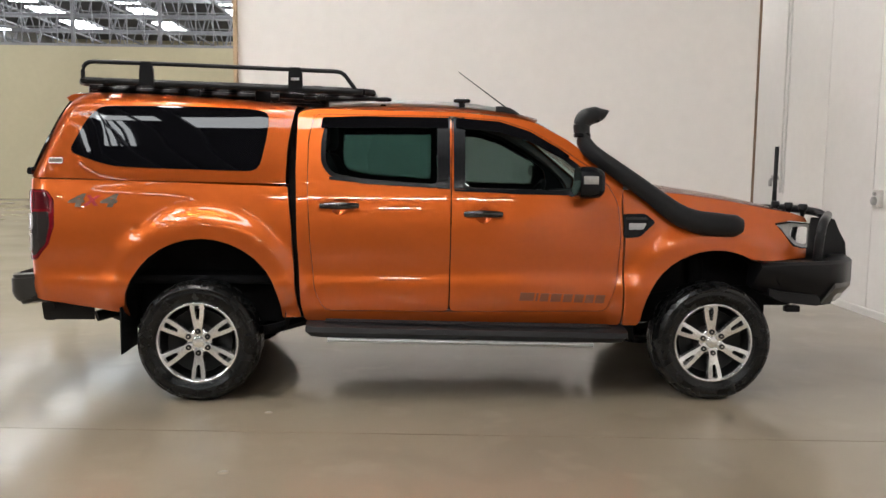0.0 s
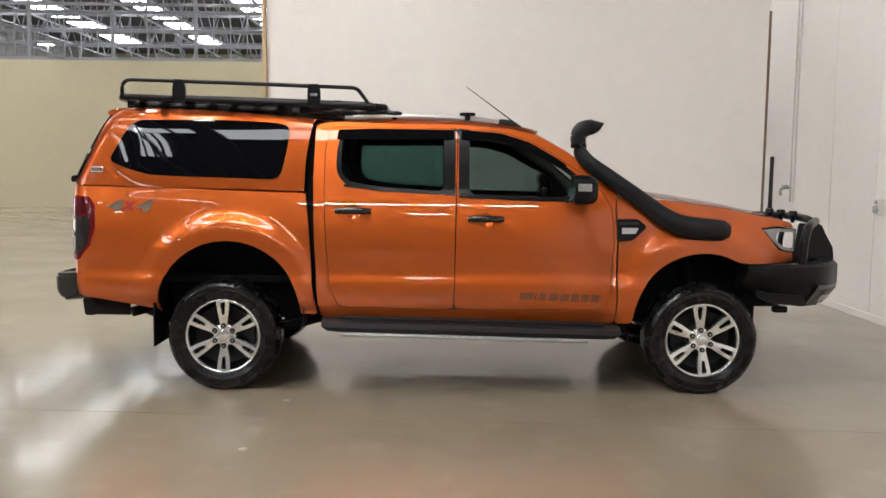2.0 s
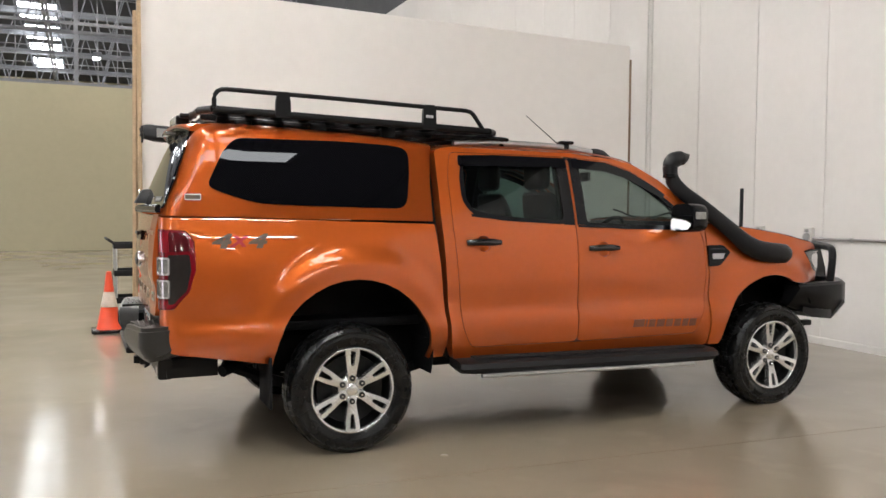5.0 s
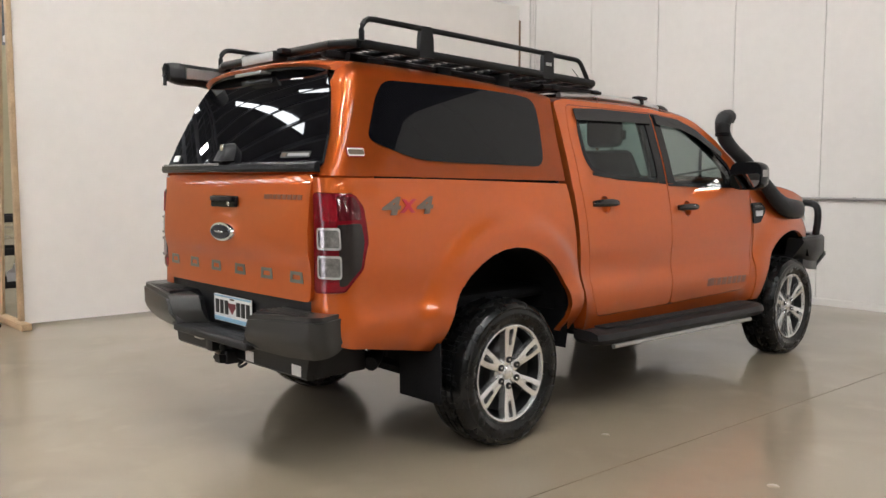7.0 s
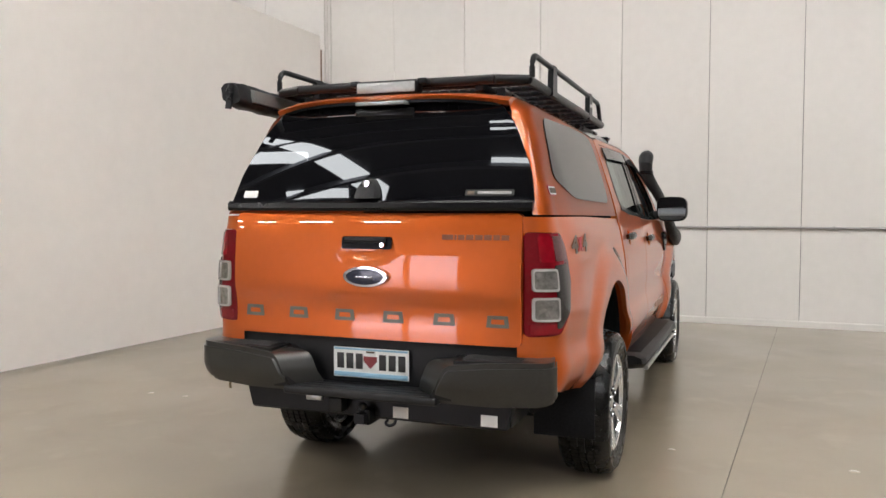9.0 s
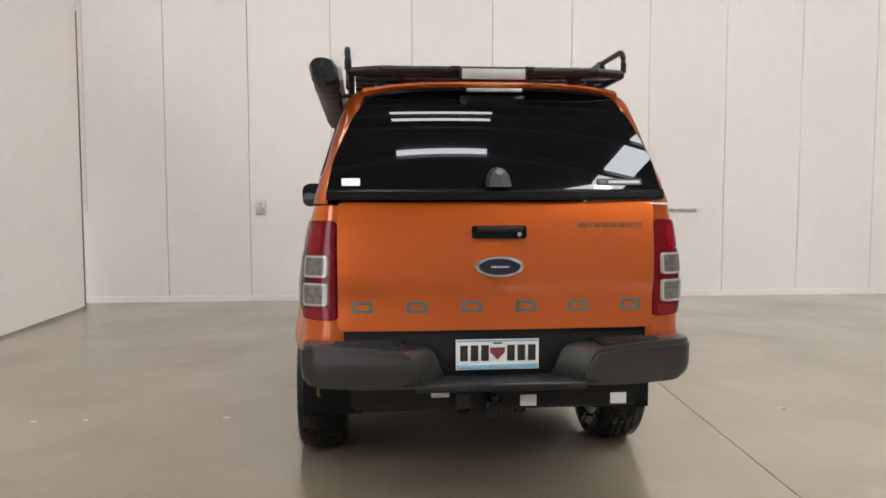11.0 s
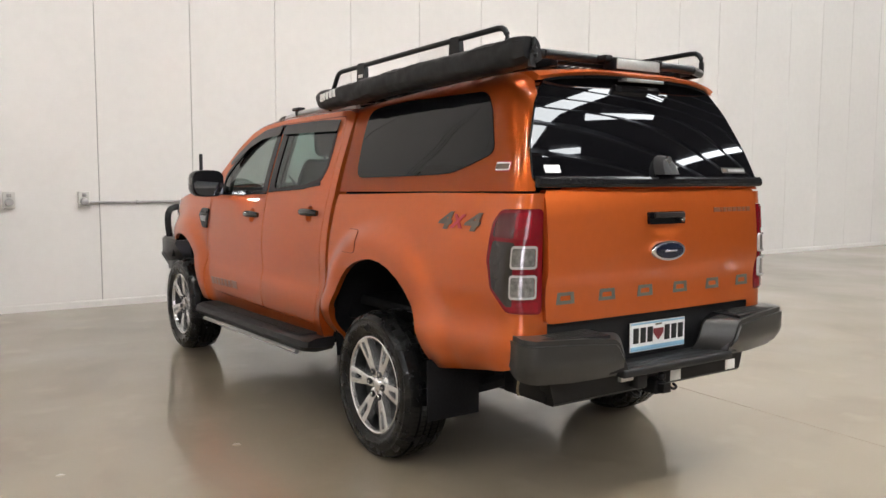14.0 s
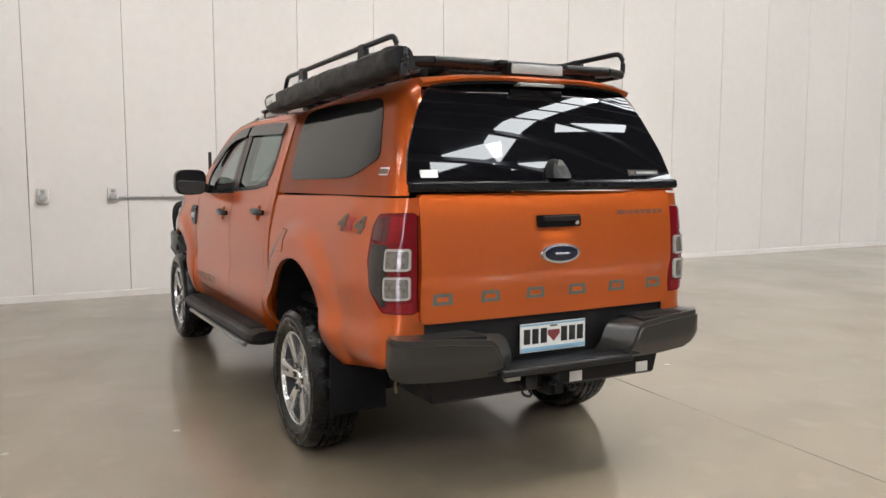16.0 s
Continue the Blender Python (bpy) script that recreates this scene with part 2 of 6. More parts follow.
def offset(poly, d):
    """The outline moved inwards by d."""
    area = sum(poly[i - 1][0] * poly[i][1] - poly[i][0] * poly[i - 1][1] for i in range(len(poly)))
    sgn = 1 if area > 0 else -1
    out = []
    for i in range(len(poly)):
        a, b = Vector(poly[i - 1]), Vector(poly[(i + 1) % len(poly)])
        t = (b - a).normalized()
        out.append((poly[i][0] - sgn * t.y * d, poly[i][1] + sgn * t.x * d))
    return out


from mathutils.geometry import delaunay_2d_cdt


def panel(outline, place, away, holes=(), step=0.045, depth=0.035, edge=0.006):
    """A pressed sheet: the outline (u, v) filled with a fine net, laid on place(u, v), its rims rolled in towards -away."""
    loops = [resample(outline, step)] + [resample(h, step) for h in holes]
    pts, cons = [], []
    for k, lp in enumerate(loops):
        for ring in (lp, offset(lp, edge if k == 0 else -edge)):
            s = len(pts)
            pts += [Vector(q) for q in ring]
            cons += [(s + i, s + (i + 1) % len(ring)) for i in range(len(ring))]
    rim = np.array([tuple(q) for q in pts])
    us, vs = [q[0] for q in loops[0]], [q[1] for q in loops[0]]
    for u in np.arange(min(us) + step / 2, max(us), step):
        for v in np.arange(min(vs) + step / 2, max(vs), step):
            if inside(u, v, loops[0]) and not any(inside(u, v, h) for h in loops[1:]):
                if ((rim - (u, v)) ** 2).sum(1).min() > (0.5 * step) ** 2:
                    pts.append(Vector((u, v)))
    co, _, tris, *_ = delaunay_2d_cdt(pts, cons, [], 0, 1e-6)
    bm = bmesh.new()
    vt = [bm.verts.new(place(c[0], c[1])) for c in co]
    for t in tris:
        u, v = sum(co[i][0] for i in t) / 3, sum(co[i][1] for i in t) / 3
        if inside(u, v, loops[0]) and not any(inside(u, v, h) for h in loops[1:]):
            bm.faces.new([vt[i] for i in t])
    away = Vector(away)
    bm.normal_update()
    if sum((f.normal.dot(away) * f.calc_area() for f in bm.faces)) < 0:
        bmesh.ops.reverse_faces(bm, faces=bm.faces[:])
    border = [e for e in bm.edges if e.is_boundary]
    got = bmesh.ops.extrude_edge_only(bm, edges=border)
    bmesh.ops.translate(bm, verts=[g for g in got["geom"] if isinstance(g, bmesh.types.BMVert)], vec=-away * depth)
    bmesh.ops.delete(bm, geom=[v for v in bm.verts if not v.link_faces], context="VERTS")
    return bm


def text_part(name, words, size, depth, m, material, parent, label="", shear=0.0, space=1.0):
    cu = bpy.data.curves.new(name, "FONT")
    cu.body, cu.size, cu.extrude, cu.shear, cu.space_character, cu.offset = words, size, depth, shear, space, size * 0.045
    cu.align_x, cu.align_y, cu.resolution_u = "CENTER", "CENTER", 2
    tmp = new(name, cu)
    bpy.context.view_layer.update()
    me = bpy.data.meshes.new_from_object(tmp.evaluated_get(bpy.context.evaluated_depsgraph_get()))
    bpy.data.objects.remove(tmp)
    me.materials.clear()
    me.materials.append(material)
    ob = new(name, me)
    ob.parent = parent
    ob.matrix_local = m
    return tagged(ob, label)


def curve(xs, ys):
    """A smooth function through the knots (monotone cubic)."""
    xs, ys = np.array(xs, float), np.array(ys, float)
    h, d = np.diff(xs), np.diff(ys) / np.diff(xs)
    s = np.zeros(len(xs))
    s[0], s[-1] = d[0], d[-1]
    for i in range(1, len(xs) - 1):
        if d[i - 1] * d[i] > 0:
            w1, w2 = 2 * h[i] + h[i - 1], h[i] + 2 * h[i - 1]
            s[i] = (w1 + w2) / (w1 / d[i - 1] + w2 / d[i])

    def f(x):
        x = min(max(x, xs[0]), xs[-1])
        i = min(int(np.searchsorted(xs, x, "right")) - 1, len(xs) - 2)
        t = (x - xs[i]) / h[i]
        return float((1 + 2 * t) * (1 - t) ** 2 * ys[i] + t * (1 - t) ** 2 * h[i] * s[i]
                     + t * t * (3 - 2 * t) * ys[i + 1] + t * t * (t - 1) * h[i] * s[i + 1])
    return f


# ---- the hall ----
def wall_x(y):
    return 5.84 + 0.018 * y


def floor_mat():
    """Sealed concrete: cloudy warm beige with trowel patches, darker stains and an uneven polish."""
    m = mat("polished_concrete", (0.24, 0.20, 0.15), 0.29, 0.0, 0.85, spec=0.3, coat_rough=0.105)
    nt = m.node_tree
    b = nt.nodes["Principled BSDF"]
    tc = nt.nodes["Texture Coordinate"]

    def cloud(scale, detail, lo, hi, distort=0.0):
        n, r = nt.nodes.new("ShaderNodeTexNoise"), nt.nodes.new("ShaderNodeMapRange")
        n.inputs["Scale"].default_value, n.inputs["Detail"].default_value = scale, detail
        n.inputs["Distortion"].default_value = distort
        r.inputs["From Min"].default_value, r.inputs["From Max"].default_value = lo, hi
        nt.links.new(tc.outputs["Object"], n.inputs["Vector"])
        nt.links.new(n.outputs["Fac"], r.inputs["Value"])
        return r.outputs[0]

    def blend(fac, a, c):
        x = nt.nodes.new("ShaderNodeMix")
        x.data_type = "RGBA"
        nt.links.new(fac, x.inputs[0])
        for k, v in ((6, a), (7, c)):
            if isinstance(v, tuple):
                x.inputs[k].default_value = (*v, 1)
            else:
                nt.links.new(v, x.inputs[k])
        return x.outputs[2]

    base = blend(cloud(0.45, 2, 0.3, 0.7, 0.4), (0.218, 0.181, 0.132), (0.255, 0.208, 0.149))
    patch = blend(cloud(1.3, 3, 0.50, 0.80, 0.6), base, (0.190, 0.152, 0.107))
    spots = blend(cloud(3.1, 2, 0.58, 0.85), patch, (0.293, 0.242, 0.18))
    nt.links.new(spots, b.inputs["Base Color"])
    r = nt.nodes.new("ShaderNodeMapRange")
    r.inputs["To Min"].default_value, r.inputs["To Max"].default_value = 0.30, 0.42
    nt.links.new(cloud(0.8, 2, 0.3, 0.7), r.inputs["Value"])
    nt.links.new(r.outputs[0], b.inputs["Roughness"])
    return m


FLOOR = floor_mat()
def joint_y(x):
    """The sawn joint runs straight, slightly across the hall."""
    return -1.487 - 0.0608 * x


fl = bmesh.new()
for y0, y1, top in ((lambda x: -46, lambda x: joint_y(x) - 0.003, 0.0), (lambda x: joint_y(x) - 0.003, lambda x: joint_y(x) + 0.003, -0.012), (lambda x: joint_y(x) + 0.003, lambda x: 60, 0.0)):
    add_loft(fl, [[(x, y0(x), -0.2), (x, y1(x), -0.2), (x, y1(x), top), (x, y0(x), top)] for x in (-26, 14)])
bmesh.ops.recalc_face_normals(fl, faces=fl.faces[:])
floor = tagged(part("floor", fl, FLOOR, smooth=False), "polished beige concrete warehouse floor with a sawn joint", "floor", kind="structure")

WALL_H = 6.6
wall_front = thing("wall_front", "white painted wall of tall panels with narrow upright joints", "wall", kind="structure")
bk = bmesh.new()
add_loft(bk, [[(wall_x(y) + 0.02, y, 0), (wall_x(y) + 0.3, y, 0), (wall_x(y) + 0.3, y, WALL_H), (wall_x(y) + 0.02, y, WALL_H)] for y in (-46, 60)])
part("backing", bk, JOINT, wall_front)
y0 = -20.34 - 25 * 1.0155
while y0 < 45:
    y1 = y0 + 1.0155
    a, b = y0 + 0.003, y1 - 0.003
    bm = bmesh.new()
    add_loft(bm, [[(wall_x(y) + 0.019, y, 0), (wall_x(y) + 0.019, y, WALL_H), (wall_x(y) + 0.002, y, WALL_H), (wall_x(y), y + k, WALL_H),
                   (wall_x(y), y + k, 0.001), (wall_x(y) + 0.002, y, 0)] for y, k in ((a, 0.003), (b, -0.003))])
    bmesh.ops.recalc_face_normals(bm, faces=bm.faces[:])
    part("panel", bm, WHITE_WALL, wall_front, smooth=False)
    y0 = y1
up = bmesh.new()
add_loft(up, [[(wall_x(y) + 0.12, y, WALL_H), (wall_x(y) + 0.3, y, WALL_H), (wall_x(y) + 0.3, y, 10.5), (wall_x(y) + 0.12, y, 10.5)] for y in (-46, 60)])
bmesh.ops.recalc_face_normals(up, faces=up.faces[:])
tagged(part("wall_upper", up, ROOFSHEET, smooth=False), "dark lined upper wall above the white panels", "wall", kind="structure")
sk = bmesh.new()
add_loft(sk, [[(wall_x(y) - 0.001, y, 0), (wall_x(y) - 0.001, y, 0.075), (wall_x(y) - 0.010, y, 0.072), (wall_x(y) - 0.014, y, 0.06), (wall_x(y) - 0.014, y, 0)] for y in (-46, 45)])
bmesh.ops.recalc_face_normals(sk, faces=sk.faces[:])
tagged(part("baseboard", sk, WHITE_WALL, smooth=False), "low white skirting along the wall foot", "baseboard", kind="structure")

PART_A, PART_B = (-0.78, 4.36), (5.45, 3.895)


def part_y(x):
    return PART_A[1] + (x - PART_A[0]) * (PART_B[1] - PART_A[1]) / (PART_B[0] - PART_A[0])


pb = bmesh.new()
add_loft(pb, [[(x, part_y(x), 0.022), (x, part_y(x) + 0.07, 0.022), (x, part_y(x) + 0.07, h), (x, part_y(x), h)] for x, h in ((PART_A[0], 3.90), (PART_B[0], 3.65))])
bmesh.ops.recalc_face_normals(pb, faces=pb.faces[:])
partition = tagged(part("partition", pb, WHITE_BOARD, smooth=False), "tall freestanding white partition board", "partition", kind="structure")

tagged(part("wall_far", box((-26, 24.0, 0), (14, 24.3, 5.35)), KHAKI, smooth=False), "khaki painted far wall of the hall", "wall", kind="structure")
DARKWALL = mat("grey_cladding", (0.36, 0.35, 0.335), 0.7, vary=0.15, scale=0.6)
tagged(part("wall_back", box((-26, -46.3, 0), (14, -46, 10.5)), DARKWALL, smooth=False), "plain grey clad wall closing the hall", "wall", kind="structure")
# side wall with an open roller door to the daylit yard
sw = bmesh.new()
for y0, y1, z0 in ((-46, 7.3, 0), (7.3, 13.2, 4.2), (9.98, 10.22, 0), (13.2, 60, 0)):
    add_box(sw, (-26.3, y0, z0), (-26, y1, 10.5))
tagged(part("wall_side", sw, DARKWALL, smooth=False), "grey clad side wall with open loading doors", "wall", kind="structure")
tagged(part("backdrop", box((-28.1, 5, -0.5), (-28, 15, 5)), DAY_PANEL, smooth=False), "bright daylit yard outside the loading doors", "backdrop", kind="structure")
tagged(part("wall_end", box((-26, 60, 0), (14, 60.3, 10.5)), KHAKI, smooth=False), "plain wall closing the hall beyond", "wall", kind="structure")
tagged(part("ceiling", box((-26, -46, 10.5), (14, 60, 10.7)), ROOFSHEET, smooth=False), "dark insulated warehouse roof lining", "ceiling", kind="structure")
n_sky = 0


def skylight(lo, hi, sheet=SKY_PANEL):
    global n_sky
    n_sky += 1
    tagged(part(f"skylight_{n_sky}", box((*lo, 10.44), (*hi, 10.48)), sheet, smooth=False), "translucent roof sheet for skylights and added fill strips", "skylight", kind="structure")


for x0, x1, y0, y1 in ((-5.7, -3.9, -9.75, -9.0), (-3.4, -0.5, -10.8, -9.1), (-0.2, 2.7, -10.5, -9.1)):
    skylight((x0, y0), (x1, y1))
for x in (-6.95, -7.55, -9.05):
    skylight((x - 0.09, -1.6), (x + 0.09, 1.4))
for x in (-13.5, -17.5):
    skylight((x - 0.10, -10), (x + 0.10, -4))


def slanting_skylight(a, b, wide, sheet=SKY_PANEL):
    """A roof light that runs at an angle from a to b."""
    global n_sky
    n_sky += 1
    long = math.hypot(b[0] - a[0], b[1] - a[1])
    ob = part(f"skylight_{n_sky}", box((-long / 2, -wide / 2, 0), (long / 2, wide / 2, 0.04)), sheet, smooth=False)
    ob.matrix_basis = pose((a[0] + b[0]) / 2, (a[1] + b[1]) / 2, 10.44, 0, 0, math.degrees(math.atan2(b[1] - a[1], b[0] - a[0])))
    tagged(ob, "long translucent roof light running at an angle", "skylight", kind="structure")


for a, b, wide in (((-5.2, -9.4), (-9.8, -5.9), 0.95), ((-9.6, -6.3), (-10.35, -3.4), 0.45), ((-8.5, -8.7), (-7.5, -12.7), 0.42), ((-10.15, -6.9), (-9.82, -8.8), 0.17), ((-9.6, -14.5), (-6.0, -23.0), 0.26),
                   ((-6.6, 10.2), (-9.8, 5.4), 0.62), ((-7.1, 12.4), (-8.1, 8.5), 0.38), ((-9.05, 10.0), (-9.5, 7.0), 0.26), ((-10.0, 7.8), (-10.1, 5.1), 0.14),
                   ((-5.9, 19.2), (-9.5, 13.0), 0.50)):
    slanting_skylight(a, b, wide)
for k in range(4):
    slanting_skylight((-5.48 + 0.22 * k, -9.9), (-5.80 + 0.22 * k, -12.4), 0.12)
# two unseen roof strips, added to brighten the floor and tailgate
for x, y in ((-16.0, 6.5), (-16.0, -17.5)):
    skylight((x - 1.0, y), (x + 1.0, y + 10.5), FILL_STRIP)
for x in (-21.0, -15.0, -9.0, -3.0, 3.0):
    for y in (26, 31, 36, 41, 46, 51):
        skylight((x - 0.8, y), (x + 0.8, y + 3.4))
# roof trusses: two chords with a zigzag of web bars
k = 0
for y in (23.0, 27.0, 31.5, 36, 41, 47):
    tr = bmesh.new()
    lo = 8.75 if y < 24 else 7.6
    add_box(tr, (-26, y - 0.06, lo - 0.05), (14, y + 0.06, lo + 0.07))
    add_box(tr, (-26, y - 0.06, 10.1), (14, y + 0.06, 10.22))
    for i in range(28):
        x = -26 + i * 1.43
        add_tube(tr, [(x, y, lo), (x + 0.715, y, 10.15)], 0.03, 6)
        add_tube(tr, [(x + 0.715, y, 10.15), (x + 1.43, y, lo)], 0.03, 6)
    k += 1
    tagged(part("roof_truss", tr, ROOFSTEEL), "galvanised steel lattice roof truss under the roof", "truss", "roof trusses")
for x in (-22.5, -17.5, -12.5, -7.5, -2.5):
    pr = bmesh.new()
    for z in (8.45, 9.4):
        add_box(pr, (x - 0.05, 21, z), (x + 0.05, 55, z + 0.09))
    tagged(part("roof_brace", pr, ROOFSTEEL, smooth=False), "long galvanised steel roof brace between trusses", "brace", "roof braces")
for k in range(12):
    x = -3.4 - 0.95 * k
    tagged(part("roof_purlin", box((x - 0.04, -30, 10.34), (x + 0.04, 24, 10.50), 0.008), ROOFSTEEL, smooth=False), "galvanised steel roof purlin under the roof lining", "purlin", "roof purlins")
for y in (25.5, 29.3, 33.8, 38.6, 44.0, 50.0):
    tagged(part("roof_purlin", box((-26, y - 0.09, 9.5), (14, y + 0.09, 9.78), 0.01), ROOFSTEEL, smooth=False), "galvanised steel roof purlin across the hall", "purlin", "roof purlins")
# welded mesh screen on top of the far wall
ms = thing("mesh_screen", "grey welded wire mesh screen above the khaki wall", "mesh screen")
frame_bm = bmesh.new()
for z in (5.35, 7.3, 10.3):
    add_box(frame_bm, (-26, 24.05, z), (9, 24.15, z + 0.10))
for i in range(12):
    add_box(frame_bm, (-25.5 + i * 3, 24.06, 5.4), (-25.4 + i * 3, 24.14, 10.4))
part("screen_frame", frame_bm, ROOFSTEEL, ms, smooth=False)
wire = bmesh.new()
for i in range(58):
    add_box(wire, (-26 + i * 0.6, 24.085, 5.4), (-25.965 + i * 0.6, 24.12, 10.4))
for i in range(8):
    add_box(wire, (-26, 24.08, 6.0 + i * 0.55), (9, 24.11, 6.03 + i * 0.55))
tagged(part("wire", wire, ROOFSTEEL, ms, smooth=False), kind="stuff")


def batten_light():
    """A linear LED high-bay hung under the roof; some copies are unseen fill lamps."""
    t = thing("batten_light", "linear white led high-bay light under the roof, some added as fill", "ceiling light", "high-bay lights")
    part("housing", box((-0.19, -0.80, 0.03), (0.19, 0.80, 0.13), 0.02), ROOFSTEEL, t)
    part("diffuser", box((-0.16, -0.77, 0.0), (0.16, 0.77, 0.028), 0.008), LAMP_PANEL, t, "glowing white diffuser")
    for y in (-0.6, 0.6):
        part("hanger", tube([(0, y, 0.12), (0, y, 1.81)], 0.008, 6), ROOFSTEEL, t)
    return t


lamp = batten_light()
lamp.location = (-11.0, -3.5, 8.7)
# several of these are unseen lamps added to brighten floor, truck and khaki wall
for x, y, turn in [(-15.5, -3.5, 0), (-11.0, -9.5, 0), (-15.5, -9.5, 0), (-2.6, -5.2, 0), (-3.2, 2.6, 0), (-0.8, -5.7, 0), (-0.2, -2.9, 0), (-2.0, -3.2, 0), (-3.2, -0.8, 0), (-12.5, 4.5, 0), (-3.8, 5.2, 0)] + \
         [(x, -18.5, 90) for x in (-14.0, -2.0, -0.2, 1.6, 3.6)] + [(x, -25.0, 90) for x in (-14.0, -6.0, 1.0)] + [(0.2, 1.4, 0), (-13.5, 17.5, 0), (-17.0, 17.5, 0)] + \
         [(x, y, 0) for x in (-18.0, -0.5) for y in (8.5, 11.5, 14.5)] + \
         [(x, 21.5, 0) for x in (-6.0, -0.5, 4.2)] + [(x, 38.5, 0) for x in (-6.0, -0.5)] + [(x, 21.0, 0) for x in (-22.0, -18.5)] + [(2.4, 9.5, 0)]:
    copy_thing(lamp, pose(x, y, 8.7, 0, 0, turn))

# shaded lights high on the khaki wall
for x in (-12.36, -3.98):
    t = thing("wall_light", "shaded downlight on an arm from the mesh screen", "wall light", "wall lights", (x, 23.2, 5.75))
    part("arm", box((-0.03, -0.05, -0.30), (0.03, 0.90, -0.24), 0.01), ROOFSTEEL, t)
    part("stem", box((-0.03, -0.05, -0.26), (0.03, 0.0, 0.05), 0.01), ROOFSTEEL, t)
    part("shade", box((-0.25, -0.30, 0.0), (0.25, 0.0, 0.10), 0.02), ROOFSTEEL, t)
    part("diffuser", box((-0.23, -0.28, -0.02), (0.23, -0.03, -0.002), 0.004), SKY_PANEL, t, "glowing white diffuser")

# conduit and socket boxes on the front wall
CONDUIT = mat("grey_conduit", (0.33, 0.32, 0.31), 0.4, 0.3, vary=0.1, scale=10)
SOCKET = mat("pale_grey_socket_plastic", (0.55, 0.53, 0.50), 0.4, vary=0.06, scale=20)
cd = thing("conduit", "thin grey electrical conduit clipped along the white wall", "conduit")
part("pipe", tube([(wall_x(y) - 0.022, y, 1.135) for y in (1.15, 0, -1.2, -2.5, -3.72)], 0.014, 10), CONDUIT, cd)
for y in (0.6, -0.4, -1.4, -2.4, -3.4):
    part("clip", box((wall_x(y) - 0.040, y - 0.012, 1.114), (wall_x(y) - 0.001, y + 0.012, 1.156), 0.004), CONDUIT, cd)


def socket_box(y, z):
    t = thing("socket_outlet", "pale grey industrial socket outlet on the white wall", "socket outlet", "wall sockets", (wall_x(y), y, z))
    part("back_box", box((-0.055, -0.058, -0.085), (0.0, 0.058, 0.085), 0.012), SOCKET, t)
    bm = lathe([(0.0, -0.085), (0.030, -0.085), (0.040, -0.078), (0.043, -0.05)], 24, "x")
    bm.transform(Matrix.Translation((0, 0, -0.022)))
    part("socket_face", bm, CONDUIT, t)
    part("switch", box((-0.072, -0.022, 0.03), (-0.05, 0.022, 0.066), 0.006), CONDUIT, t)
    return t


for y in (1.864, 1.150):
    socket_box(y, 1.17)
# water pipe with a tap in the corner past the partition
tp = thing("wall_tap", "small grey tap on an upright pipe against the wall", "tap")
part("riser", tube([(wall_x(4.07) - 0.03, 4.07, z) for z in (1.14, 3.0, 6.0, 10.4)], 0.012, 8), SOCKET, tp)
part("riser", tube([(wall_x(3.97) - 0.03, 3.97, z) for z in (1.14, 3.0, 6.0, 10.4)], 0.010, 8), SOCKET, tp)
part("tap_body", tube(smooth_path([(5.90, 4.10, 1.32), (5.83, 4.12, 1.32), (5.79, 4.13, 1.29), (5.79, 4.13, 1.22)], 4), 0.022, 10), CONDUIT, tp)
part("tap_handle", box((5.81, 4.05, 1.335), (5.85, 4.17, 1.355), 0.006), CONDUIT, tp)
# timber edging and props of the partition
ed = thing("edge_batten", "slim brown timber batten along the partition edge", "batten")
part("batten", box((PART_B[0] + 0.002, PART_B[1] - 0.01, 0.0), (PART_B[0] + 0.03, PART_B[1] + 0.05, 3.47), 0.004), mat("brown_stained_timber", (0.16, 0.095, 0.055), 0.6, vary=0.2, scale=8), ed)
prop = thing("timber_prop", "raw pine prop frame holding up the partition end", "timber prop")
part("upright", box((PART_A[0] - 0.045, 4.29, 0.06), (PART_A[0] - 0.003, 4.36, 3.80), 0.004), TIMBER, prop)
part("leaning_strut", tube([(-0.84, 4.80, 0.07), (-0.83, 4.43, 3.6)], 0.032, 4), TIMBER, prop)
part("foot", box((-0.87, 4.10, 0.0), (-0.78, 4.98, 0.06), 0.006), TIMBER, prop)

ORANGE_PVC = mat("orange_cone_pvc", (0.78, 0.075, 0.022), 0.45, vary=0.06, scale=10)
BAND = mat("white_reflective_band", (0.70, 0.60, 0.50), 0.5, vary=0.12, scale=18)
cone = thing("traffic_cone", "orange traffic cone with a white band and black base", "traffic cone", at=(-1.13, 4.62, 0))
part("base", box((-0.19, -0.19, 0.0), (0.19, 0.19, 0.035), 0.012), RUBBER, cone, "square black rubber base")
part("body", lathe([(0.15, 0.03), (0.132, 0.05), (0.088, 0.28), (0.0875, 0.285), (0.056, 0.45), (0.03, 0.665), (0.022, 0.685), (0.0, 0.685)], 32, "z"), ORANGE_PVC, cone)
part("band", lathe([(0.0895, 0.285), (0.0905, 0.29), (0.0585, 0.452), (0.057, 0.455)], 32, "z"), BAND, cone, "white reflective band")
trolley = thing("utility_trolley", "black three-shelf utility trolley with grey legs and clutter", "trolley", at=(-0.62, 5.75, 0))
for z in (0.22, 0.56, 0.90):
    sh = box((-0.42, -0.26, z), (0.42, 0.26, z + 0.015), 0.003)
    for a, b in (((-0.42, -0.26), (0.42, -0.245)), ((-0.42, 0.245), (0.42, 0.26)), ((-0.42, -0.26), (-0.405, 0.26)), ((0.405, -0.26), (0.42, 0.26))):
        add_box(sh, (*a, z), (*b, z + 0.07), 0.003)
    part("shelf", sh, PLASTIC, trolley)
